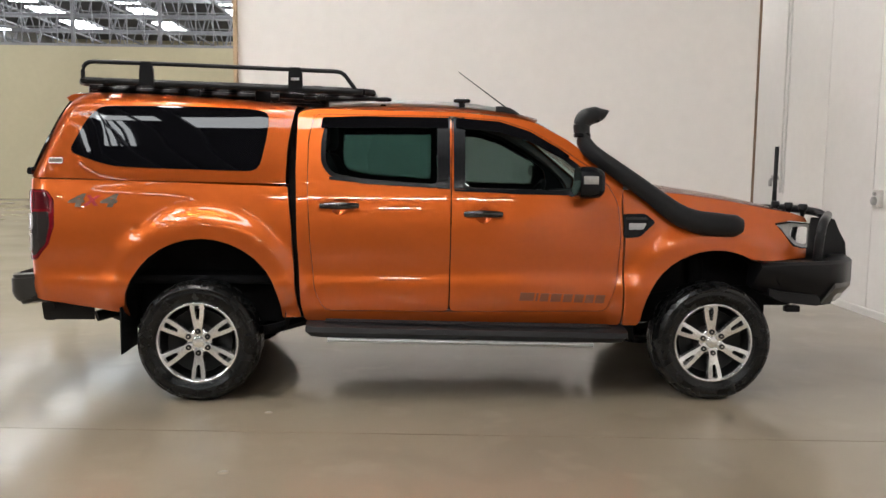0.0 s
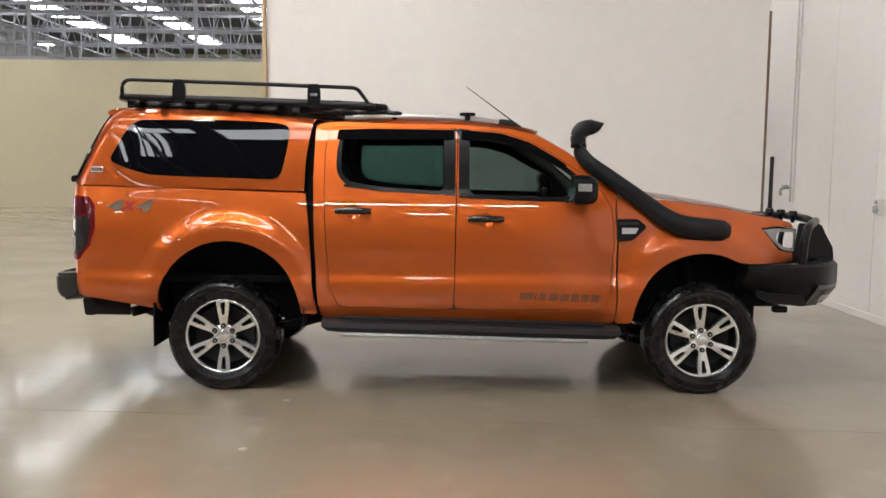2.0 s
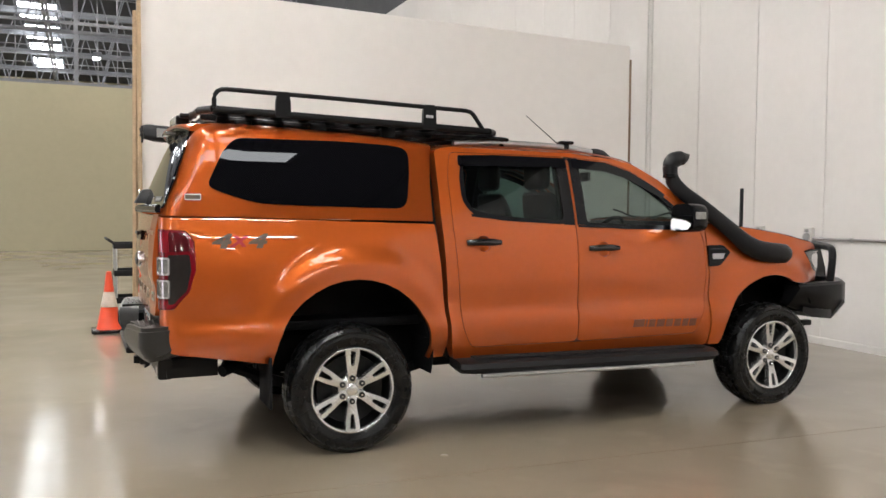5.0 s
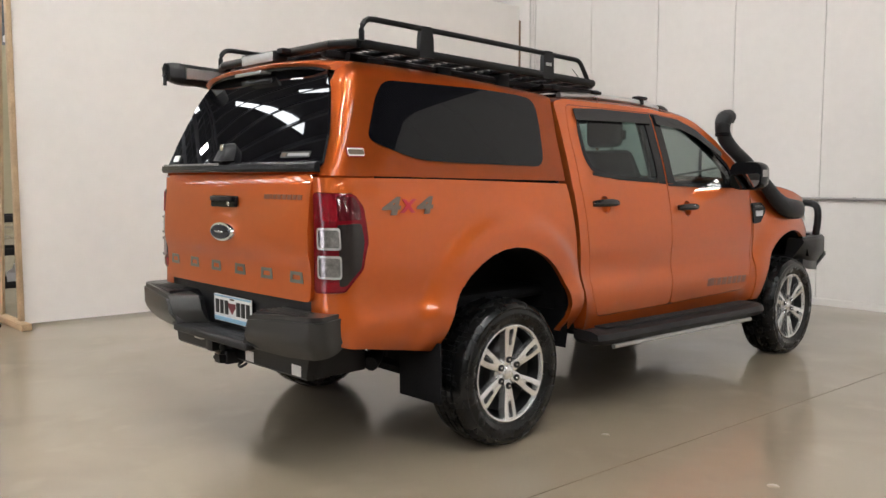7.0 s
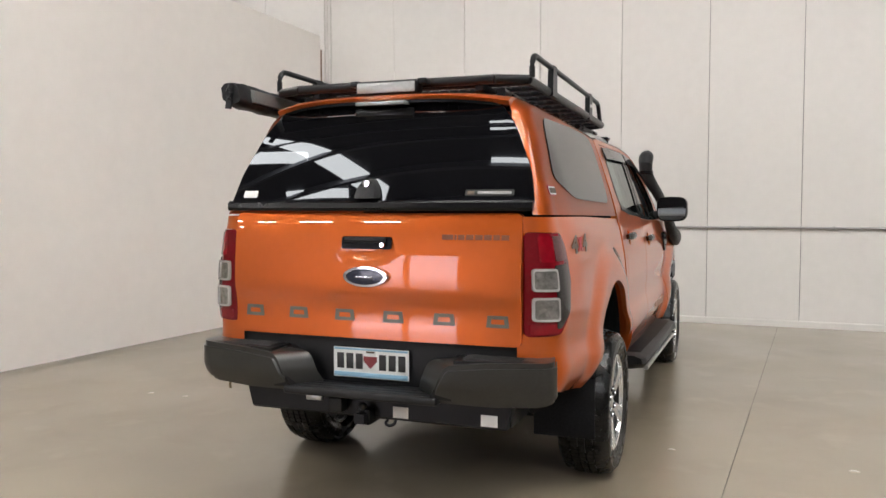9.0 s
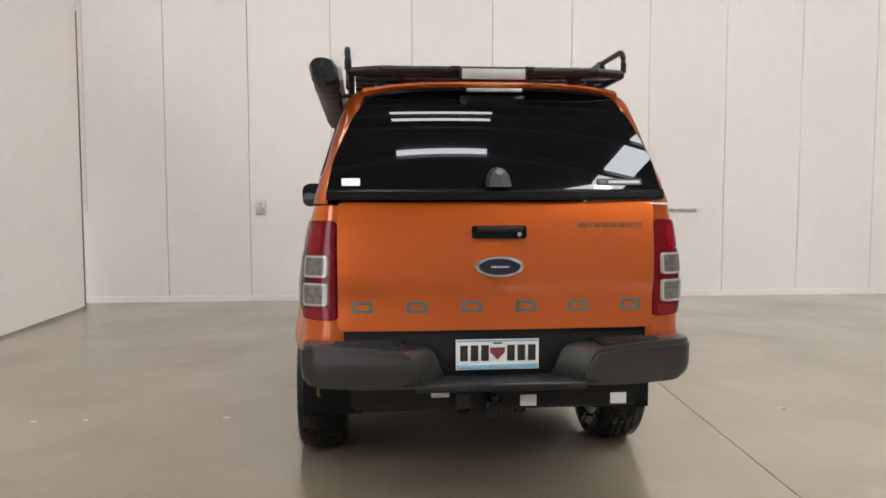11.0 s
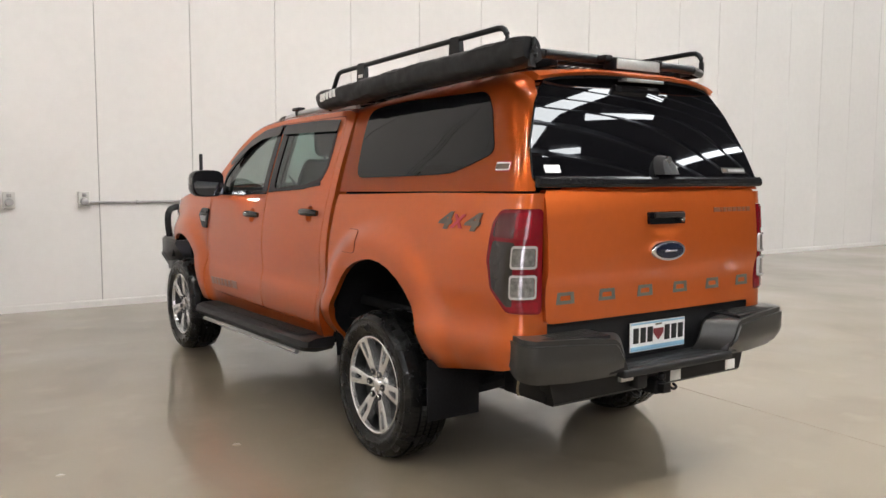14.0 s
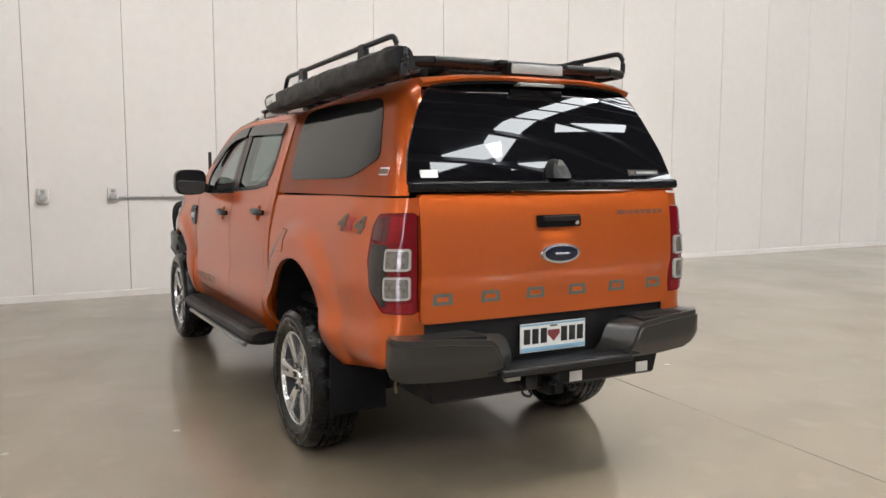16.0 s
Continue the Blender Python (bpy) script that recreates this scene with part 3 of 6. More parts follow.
for x in (-0.40, 0.40):
    for y in (-0.24, 0.24):
        part("leg", tube([(x, y, 0.08), (x, y, 0.95)], 0.018, 8), SILVER, trolley)
        part("castor", lathe([(0.0, -0.015), (0.045, -0.015), (0.05, -0.01), (0.05, 0.01), (0.045, 0.015), (0.0, 0.015)], 16, "y"), RUBBER, trolley).location = (x, y, 0.05)
part("push_handle", tube(smooth_path([(-0.40, -0.24, 0.95), (-0.50, -0.24, 1.02), (-0.50, 0.24, 1.02), (-0.40, 0.24, 0.95)], 5), 0.014, 8), PLASTIC, trolley)
BLUE_BOTTLE = mat("blue_detergent", (0.05, 0.12, 0.30), 0.3, vary=0.1, scale=20)
REDCLOTH = mat("brown_red_rag", (0.20, 0.07, 0.05), 0.9, vary=0.3, scale=15)
for n, x, z, r, h, m_ in (("spray_bottle", -0.05, 0.575, 0.045, 0.24, BLUE_BOTTLE), ("bucket", 0.2, 0.235, 0.11, 0.22, SOCKET), ("polish_bottle", 0.02, 0.915, 0.05, 0.26, REDCLOTH)):
    ob = part(n, lathe([(0, 0), (r, 0), (r * 1.05, h * 0.6), (r * 0.5, h * 0.8), (r * 0.4, h), (0, h)], 20, "z"), m_)
    ob.location = (-0.62 + x, 5.75 - 0.05, z)
    tagged(ob, {"spray_bottle": "blue plastic spray bottle on the trolley shelf", "bucket": "pale grey plastic bucket on the trolley shelf",
                "polish_bottle": "dark red plastic bottle on the trolley top"}[n], n.replace("_", " "))
# small plugs and stains in the slab
plug_mat = mat("pale_filler_plug", (0.30, 0.255, 0.20), 0.3, vary=0.2, scale=30)
for x, y, r in ((0.47, -1.17, 0.028), (0.41, -2.11, 0.032), (0.54, 1.45, 0.028), (0.57, 2.31, 0.024), (0.565, 2.62, 0.028)):
    ob = part("floor_plug", lathe([(0.0, 0.002), (r * 0.75, 0.002), (r * 0.85, 0.0003), (r * 0.85, -0.004)], 18, "z"), plug_mat)
    ob.location = (x, y, 0)
    tagged(ob, "small pale filled anchor hole in the concrete floor", "floor plug", "floor plugs")


# ---- the pickup: shape of the body ----
SIDE = curve([0.40, 0.48, 0.55, 0.62, 0.675, 0.725, 0.765, 0.81, 0.87, 0.95, 1.08, 1.17, 1.205, 1.24, 1.272, 1.296, 1.316, 1.36, 1.46, 1.60, 1.75, 1.84, 1.90],
             [0.815, 0.850, 0.876, 0.892, 0.897, 0.8955, 0.886, 0.8785, 0.880, 0.885, 0.8775, 0.8645, 0.8585, 0.8515, 0.8445, 0.8385, 0.8315, 0.822, 0.795, 0.750, 0.697, 0.655, 0.60])
PLAN = curve([-1.12, -1.05, -0.98, -0.87, -0.6, 0.0, 3.1, 3.4, 3.65, 3.80, 3.95],
             [-0.14, -0.075, -0.04, -0.018, 0.0, 0.0, 0.0, -0.02, -0.07, -0.13, -0.24])
ARCH_R, ARCH_F = (0.03, 0.545), (3.22, 0.487)


def half(x, z):
    """Half the body's width at a place along it and a height."""
    w = SIDE(z) + PLAN(x)
    for cx, cz in (ARCH_R, ARCH_F):
        r = math.hypot(x - cx, z - cz)
        k = min(max((0.680 - r) / 0.130, 0), 1)
        w += 0.037 * k * k * (3 - 2 * k)
    if x < 0.62:
        k = min(max((0.74 - z) / 0.22, 0), 1)
        w -= 0.085 * k * k
    return w


def on_side(s, lift=0.0):
    return lambda x, z: (x, s * (half(x, z) + lift), z)


CORNER = 0.262


def on_bed(s, lift=0.0):
    """The tray's side, which turns round the rear corner to the tailgate: past x = -0.87, u runs on along the bend."""
    def at(u, z):
        if u >= -0.87:
            return (u, s * (half(u, z) + lift), z)
        a = radians(90 * (1 - min((-0.87 - u) / CORNER, 1)))
        wide = half(-0.87, z) - 0.704
        return (-0.87 - (0.172 + lift) * math.cos(a) ** 0.72, s * (0.704 + (wide + lift) * math.sin(a) ** 0.72), z)
    return at


def arch(c, r, a0, a1, n=14, sx=1.0):
    return [(c[0] + sx * r * math.cos(radians(a0 + (a1 - a0) * k / n)), c[1] + r * math.sin(radians(a0 + (a1 - a0) * k / n))) for k in range(n + 1)]


pickup = thing("pickup_truck", "orange metallic dual-cab pickup with canopy, roof rack and bull bar", "pickup truck")

BED = [(-1.132, 1.36), (-0.87, 1.358), (-0.4, 1.352), (0.543, 1.325), (0.568, 1.086), (0.592, 0.737), (0.618, 0.505)] + \
      arch(ARCH_R, 0.463, -5, 185, 18, 1.03) + [(-0.455, 0.535), (-0.69, 0.572), (-0.93, 0.615), (-1.132, 0.66)]
LAMP = [(-1.130, 1.296), (-0.895, 1.290), (-0.872, 1.24), (-0.868, 1.08), (-0.885, 0.96), (-0.96, 0.868), (-1.130, 0.858)]
CANOPY_WIN = [(-0.795, 1.530), (-0.705, 1.720), (-0.630, 1.812), (0.0, 1.816), (0.30, 1.803), (0.418, 1.785), (0.412, 1.65), (0.368, 1.417), (-0.25, 1.430), (-0.52, 1.440), (-0.66, 1.480)]
RDOOR = [(0.70, 1.775), (0.668, 1.62), (0.668, 1.33), (0.688, 0.98), (0.715, 0.69), (0.775, 0.565), (1.542, 0.557), (1.549, 1.0), (1.553, 1.30), (1.562, 1.77)]
FDOOR = [(1.569, 1.77), (1.87, 1.750), (2.06, 1.690), (2.24, 1.585), (2.40, 1.475), (2.545, 1.345), (2.60, 1.236), (2.615, 1.025), (2.597, 0.742),
         (2.535, 0.563), (1.549, 0.557), (1.556, 1.0), (1.560, 1.30)]
RWIN = [(0.785, 1.745), (0.760, 1.62), (0.760, 1.470), (0.815, 1.398), (1.02, 1.362), (1.478, 1.335), (1.478, 1.745)]
FWIN = [(1.632, 1.745), (1.86, 1.722), (2.04, 1.662), (2.22, 1.560), (2.40, 1.425), (2.42, 1.300), (1.93, 1.308), (1.632, 1.322)]
CAB = [(0.597, 1.788), (0.70, 1.810), (1.58, 1.801), (1.943, 1.770), (2.10, 1.735), (2.30, 1.628), (2.48, 1.488), (2.64, 1.362), (2.622, 1.24), (2.637, 1.025),
       (2.632, 0.50), (2.62, 0.468), (1.6, 0.480), (0.655, 0.494), (0.632, 0.60), (0.606, 1.017), (0.592, 1.436)]
DOORS = RDOOR[:7] + FDOOR[9:0:-1] + [(1.57, 1.77)]
FENDER = [(2.634, 1.325), (2.80, 1.318), (3.0, 1.300), (3.35, 1.252), (3.60, 1.206), (3.75, 1.184), (3.88, 1.150), (3.906, 1.116), (3.74, 1.132), (3.622, 1.120), (3.655, 1.092), (3.77, 0.966), (3.90, 0.946), (3.905, 0.885), (3.56, 0.882)] + \
         arch(ARCH_F, 0.468, 60, 178, 14) + [(2.737, 0.472), (2.642, 0.47), (2.647, 1.02), (2.634, 1.24)]
DOOR = {}
CUPS = ((0.868, 1.203), (1.758, 1.158))
CUP_R = 0.050


def ring_at(c, r, n=20):
    return [(c[0] + r * math.cos(2 * math.pi * k / n), c[1] + r * math.sin(2 * math.pi * k / n)) for k in range(n)]


for s in (-1, 1):
    side = "right" if s < 0 else "left"
    out = (0, s, 0)
    bed = part("bed_side", panel(rounded(BED, 0.010), on_bed(s), out, [rounded(offset(LAMP, -0.003), 0.02)], step=0.03, depth=0.028), PAINT, pickup)
    part("cab_side", panel(rounded(CAB, 0.03), on_side(s), out, [rounded(offset(DOORS, -0.004), 0.04)], depth=0.10), PAINT, pickup)
    part("fender", panel(rounded(FENDER, 0.012), on_side(s), out, depth=0.028), PAINT, pickup)
    rd = part("rear_door", panel(rounded(RDOOR, 0.04), on_side(s), out, [rounded(RWIN, 0.05), ring_at(CUPS[0], CUP_R)], step=0.028), PAINT, pickup)
    fd = part("front_door", panel(rounded(FDOOR, 0.04), on_side(s), out, [rounded(FWIN, 0.04), ring_at(CUPS[1], CUP_R)], step=0.028), PAINT, pickup)
    DOOR[s] = (rd, fd)
    for door, win in ((rd, RWIN), (fd, FWIN)):
        g = part("window_glass", panel(rounded(offset(win, -0.006), 0.05), on_side(s, -0.003), out, depth=0.003), CAB_GLASS if door is fd else REAR_CAB_GLASS, door, "tinted side window glass")
        g.visible_shadow = False
        part("window_seal", panel(rounded(offset(win, -0.016), 0.05), on_side(s, 0.0035), out, [rounded(offset(win, 0.014), 0.045)], depth=0.040, edge=0.003), TRIM, door)

    for door, outl, win in ((rd, RDOOR, RWIN), (fd, FDOOR, FWIN)):
        part("door_lining", panel(rounded(offset(outl, -0.008), 0.03), on_side(s, -0.052), out, [rounded(offset(win, 0.004), 0.04)], step=0.06, depth=0.02), PLASTIC, door, "black inner door lining")
    part("b_pillar", panel([(1.525, 0.57), (1.605, 0.57), (1.612, 1.30), (1.612, 1.76), (1.528, 1.76)], on_side(s, -0.018), out, step=0.06, depth=0.02), UNDER, pickup)
    part("pillar_lining", panel(rounded(offset(CAB, 0.012), 0.03), on_side(s, -0.060), out, [rounded(offset(DOORS, 0.012), 0.04)], step=0.06, depth=0.02), LINING, pickup)

# canopy shell over the tray
CAN_R = curve([1.36, 1.46, 1.59, 1.75, 1.87, 1.915, 1.95], [-1.037, -1.002, -0.953, -0.891, -0.837, -0.79, -0.77])
CAN_F = curve([1.33, 1.54, 1.69, 1.81, 1.90], [0.533, 0.537, 0.555, 0.578, 0.60])


def canopy_half(x, z, rear):
    """Half the canopy's width: it runs straight back and turns in round a broad corner, which ends at the rear edge."""
    d = min(max(x - rear, 0), 0.1)
    return SIDE(z) + PLAN(max(x, -0.87)) + 0.002 - 0.11 + math.sqrt(0.0121 - (0.1 - d) ** 2)


def canopy_point(u, q):
    """u from the tailgate to the cab; q from -1 (sill of one side) over the roof to 1."""
    s, a = (-1 if q < 0 else 1), 1 - abs(q)
    top = 1.908 - 0.068 * u * u
    rim = 0.115 - 0.060 * u
    if a < 0.6:
        z = 1.369 - 0.028 * u + (top - rim - 1.369 + 0.028 * u) * a / 0.6
        x = CAN_R(z) + (CAN_F(z) - CAN_R(z)) * u
        y = canopy_half(x, z, CAN_R(z))
    else:
        k = (a - 0.6) / 0.4
        z1 = top - rim
        zr = top + 0.02
        xr = CAN_R(zr) + (CAN_F(zr) - CAN_R(zr)) * u
        x1 = CAN_R(z1) + (CAN_F(z1) - CAN_R(z1)) * u
        w = canopy_half(x1, z1, CAN_R(z1))
        t = min(k / 0.45, 1.0)
        ang = t * math.pi / 2
        y = w - 0.17 * (1 - math.cos(ang)) * 1.0 - (w - 0.17) * max(0, (k - 0.45) / 0.55)
        z = z1 + rim * math.sin(ang) + 0.02 * math.sin(max(0, (k - 0.45) / 0.55) * math.pi / 2)
        x = x1 + (xr - x1) * math.sin(ang)
    return (x, s * y, z)


canopy = tagged(new("canopy"), "")
canopy.parent = pickup
qs = [-1 + 2 * k / 64 for k in range(65)]
shell = loft([[canopy_point(u, q) for q in qs] for u in [(k / 40) ** 1.7 for k in range(41)]], closed=False, caps=False)
bmesh.ops.solidify(shell, geom=shell.faces[:], thickness=0.02)
bmesh.ops.recalc_face_normals(shell, faces=shell.faces[:])
part("shell", shell, PAINT, canopy)
cf = bmesh.new()
ring = [canopy_point(0.97, q) for q in qs]
add_loft(cf, [[(x + dx, y * 0.975, z - 0.012) for x, y, z in ring] for dx in (0.0, 0.01)])
bmesh.ops.recalc_face_normals(cf, faces=cf.faces[:])
part("front_bulkhead", cf, UNDER, canopy)
for s in (-1, 1):
    part("canopy_window", panel(rounded(CANOPY_WIN, [0.045, 0.03, 0.07, 0.1, 0.1, 0.06, 0.08, 0.07, 0.08, 0.08, 0.05]), on_side(s, 0.007), (0, s, 0), depth=0.012), SIDE_GLASS, canopy, "near-black privacy glass side window")

part("gap_seal", loft([[(x + dx, s * (half(0.57, z) - 0.095), z) for dx, s in ((-0.03, -1), (0.03, -1), (0.03, 1), (-0.03, 1))]
                        for x, z in ((0.625, 0.55), (0.612, 0.70), (0.592, 1.0), (0.580, 1.2), (0.568, 1.36), (0.570, 1.55), (0.578, 1.70), (0.585, 1.79))]), UNDER, pickup)

# tailgate and hatch
TG_X = curve([0.80, 0.86, 0.905, 0.985, 1.010, 1.06, 1.12, 1.21, 1.30, 1.39], [-1.080, -1.0785, -1.0745, -1.079, -1.0885, -1.092, -1.0905, -1.0835, -1.072, -1.052])


def tail_x(y, z):
    return TG_X(z) + 0.014 * (y / 0.73) ** 2 + 0.006 * (y / 0.73) ** 8 + 0.010 * math.exp(-(y / 0.10) ** 4 - ((z - 1.205) / 0.030) ** 4)


tg = part("tailgate", panel(rounded([(-0.700, 0.815), (0.700, 0.815), (0.700, 1.375), (-0.700, 1.375)], 0.03),
          lambda y, z: (tail_x(y, z), y, z), (-1, 0, 0), step=0.025), PAINT, pickup)


def glass_x(y, z):
    return -1.075 + (z - 1.41) * 0.42 + (max(0, z - 1.7)) ** 2 * 0.35 + 0.04 * (y / 0.7) ** 2


HATCH = [(-0.748, 1.405), (0.748, 1.405), (0.716, 1.56), (0.630, 1.75), (0.520, 1.896), (0.0, 1.918), (-0.520, 1.896), (-0.630, 1.75), (-0.716, 1.56)]
hatch = part("hatch_glass", panel(rounded(HATCH, 0.03), lambda y, z: (glass_x(y, z), y, z), (-1, 0, 0), depth=0.012), DARK_GLASS, canopy, "frameless near-black rear hatch glass")

# bonnet, roof and screens
def roof_z(x, y):
    top = curve([0.58, 0.75, 1.2, 1.58, 1.94, 2.10], [1.815, 1.848, 1.864, 1.860, 1.824, 1.785])(x)
    edge = curve([0.58, 0.70, 1.58, 1.94, 2.10], [1.783, 1.806, 1.797, 1.766, 1.724])(x)
    k = abs(y) / (half(x, edge) + 0.001)
    return edge + (top - edge) * math.sqrt(max(0, 1 - k ** 2.6))


rows = []
for i in range(31):
    x = 0.597 + (2.085 - 0.597) * i / 30
    e = curve([0.58, 0.70, 1.58, 1.94, 2.10], [1.783, 1.806, 1.797, 1.766, 1.724])(x)
    w = half(x, e) - 0.002
    rows.append([(x + 0.06 * (1 - (k / 12) ** 2) * max(0, (i - 20) / 10), w * math.sin(k / 12 * math.pi / 2), roof_z(x, w * math.sin(k / 12 * math.pi / 2) * 0.999)) for k in range(-12, 13)])
bm = loft(rows, closed=False, caps=False)
bmesh.ops.solidify(bm, geom=bm.faces[:], thickness=-0.03)
bmesh.ops.recalc_face_normals(bm, faces=bm.faces[:])
part("roof", bm, PAINT, pickup)


def bonnet_point(u, v):
    x = 2.70 + 1.14 * u - 0.05 * (1 - v * v) * (1 - u) * -1 + 0.07 * (1 - v * v) * u
    e = curve([2.6, 2.8, 3.0, 3.35, 3.6, 3.80, 3.95], [1.338, 1.325, 1.305, 1.260, 1.214, 1.172, 1.09])(x)
    w = half(min(x, 3.84), min(e, 1.30)) - 0.012
    z = e + 0.045 * (1 - abs(v) ** 2.5) * (1 - 0.4 * u)
    return (x, w * v, z)


bm = loft([[bonnet_point(i / 20, k / 14) for k in range(-14, 15)] for i in range(21)], closed=False, caps=False)
bmesh.ops.solidify(bm, geom=bm.faces[:], thickness=-0.02)
bmesh.ops.recalc_face_normals(bm, faces=bm.faces[:])
part("bonnet", bm, PAINT, pickup)
rows = []
for i in range(9):
    t = i / 8
    x, z = 2.70 + (2.07 - 2.70) * t, 1.345 + (1.765 - 1.345) * t + 0.02 * math.sin(math.pi * t)
    w = half(x - 0.12, min(z, 1.78)) - 0.04
    rows.append([(x + 0.055 * (1 - (k / 8) ** 2), w * k / 8, z) for k in range(-8, 9)])
bm = loft(rows, closed=False, caps=False)
ws = part("windscreen", bm, CLEAR_GLASS, pickup, "clear windscreen glass")
ws.visible_shadow = False
# bulkhead behind the rear seats, with its window
bw = panel(rounded([(-0.80, 0.6), (0.80, 0.6), (0.80, 1.30), (0.62, 1.77), (-0.62, 1.77), (-0.80, 1.30)], 0.05), lambda y, z: (0.62, y, z), (-1, 0, 0),
           [rounded([(-0.55, 1.38), (0.55, 1.38), (0.48, 1.68), (-0.48, 1.68)], 0.04)], step=0.1)
part("cab_rear_wall", bw, UNDER, pickup)


# ---- wheels ----
def wheel_mesh():
    """Builds one wheel at the origin, its face towards -y."""
    w = tagged(new("wheel"), "")
    R, rim = 0.376, 0.250
    prof = [(rim - 0.004, 0.100), (rim + 0.004, 0.114), (rim + 0.010, 0.117), (rim + 0.012, 0.115), (0.285, 0.1245), (0.289, 0.1275), (0.318, 0.130), (0.322, 0.1275),
            (0.336, 0.1265), (0.340, 0.1285), (0.348, 0.1225), (0.362, 0.110), (0.3675, 0.094), (0.3695, 0.05), (0.370, 0.0)]
    prof = [(r, -h) for r, h in prof] + [(r, h) for r, h in prof[-2::-1]]
    tyre = part("tyre", lathe(prof, 72), RUBBER, w, "shiny black road tyre with ribbed tread")
    # raised marks on the sidewall, as plain bars
    for a0, n in ((22, 9), (205, 9), (118, 6), (300, 6)):
        mk = bmesh.new()
        for k in range(n):
            a = radians(a0 + 4.6 * k)
            m = Matrix.Rotation(-a, 4, "Y") @ Matrix.Translation((0.304, -0.1288, 0))
            add_box(mk, (-0.011, -0.0012, -0.008), (0.011, 0.0012, -0.003), m=m)
            if k % 3:
                add_box(mk, (0.004, -0.0012, -0.003), (0.011, 0.0012, 0.007), m=m)
        part("sidewall_marks", mk, RUBBER, tyre, smooth=False)
    tr = bmesh.new()
    for k in range(84):
        turn = Matrix.Rotation(-2 * math.pi * k / 84, 4, "Y")
        for y0, y1 in ((-0.054, -0.022), (-0.014, 0.014), (0.022, 0.054)):
            add_box(tr, (R - 0.0085, y0, -0.0125), (R + 0.002, y1, 0.0125), m=turn @ Matrix.Rotation(0.0 if y0 < 0 < y1 else 0.04 * y0 / abs(y0), 4, "X"))
        for e in (-1, 1):
            m = turn @ Matrix.Translation((0.3665, e * 0.086, 0)) @ Matrix.Rotation(e * radians(13), 4, "Z")
            add_box(tr, (-0.006, -0.0235, -0.0124), (0.0024, 0.0235, 0.0124), m=m)
    part("tread", tr, RUBBER, w, smooth=False)
    part("rim", lathe([(rim, -0.104), (rim - 0.001, -0.112), (rim - 0.006, -0.1135), (rim - 0.012, -0.110), (rim - 0.016, -0.092)], 72), ALLOY, w, "machined alloy rim lip")
    part("rim_well", lathe([(rim - 0.016, -0.092), (0.215, -0.045), (0.20, 0.09), (rim - 0.01, 0.105)], 60), ALLOY_DARK, w)
    part("brake_disc", lathe([(0.0, -0.012), (0.165, -0.012), (0.165, 0.012), (0.0, 0.012)], 40), BRAKE, w)
    part("barrel", lathe([(0.193, 0.085), (0.20, -0.045), (0.0, 0.02), (0.0, 0.05)], 40), ALLOY_DARK, w)
    outl = [(0.030, -0.020), (0.052, -0.028), (0.085, -0.024), (0.125, -0.031), (0.170, -0.0385), (0.238, -0.0445), (0.242, 0.0), (0.238, 0.0445), (0.170, 0.0385), (0.125, 0.031),
            (0.085, 0.024), (0.052, 0.028), (0.030, 0.020)]
    slot = [(0.142, -0.010), (0.222, -0.0175), (0.229, -0.012), (0.229, 0.012), (0.222, 0.0175), (0.142, 0.010)]

    def face(u, v):
        crown = 0.004 * (1 - min(abs(v) / (0.022 + 0.1 * u), 1) ** 2)
        return (u, -0.086 - 0.024 * min(u / 0.24, 1) ** 1.6 - crown + 0.010 * max(0, 1 - u / 0.07), v)

    for k in range(6):
        sp = bmesh.new()
        merge(sp, panel(rounded(outl, 0.008, 3), face, (0, -1, 0), [rounded(slot, 0.009, 3)], step=0.014, depth=0.040, edge=0.0035), Matrix.Rotation(-radians(90 + 60 * k), 4, "Y"))
        part("spoke", sp, ALLOY, w, "bright machined spoke forked round a slot")
    hub = lathe([(0.0, -0.096), (0.030, -0.095), (0.036, -0.091), (0.040, -0.080), (0.052, -0.076), (0.075, -0.062), (0.08, -0.03)], 36)
    part("hub_cap", hub, ALLOY, w)
    for k in range(6):
        a = radians(90 + 60 * k)
        c = (0.068 * math.cos(a), -0.0025, 0.068 * math.sin(a))
        n = lathe([(0.0, -0.0925), (0.0150, -0.0925), (0.0158, -0.0955), (0.0172, -0.0955), (0.0190, -0.07)], 20)
        n.transform(Matrix.Translation(c))
        part("nut_recess", n, ALLOY_DARK, w)
        n = lathe([(0.0, -0.098), (0.0066, -0.0975), (0.0086, -0.095), (0.0086, -0.08)], 6)
        n.transform(Matrix.Translation(c))
        part("wheel_nut", n, CHROME, w)
    return w


wheel = wheel_mesh()
wheel.parent = pickup
wheel.matrix_basis = pose(0, -0.812, 0.366)
for x, y, turn, spin in ((3.22, -0.812, 0, -6), (0, 0.812, 180, 33), (3.22, 0.812, 180, 8)):
    copy_thing(wheel, pose(x, y, 0.366, 0, 0, turn) @ pose(0, 0, 0, 0, spin, 0))


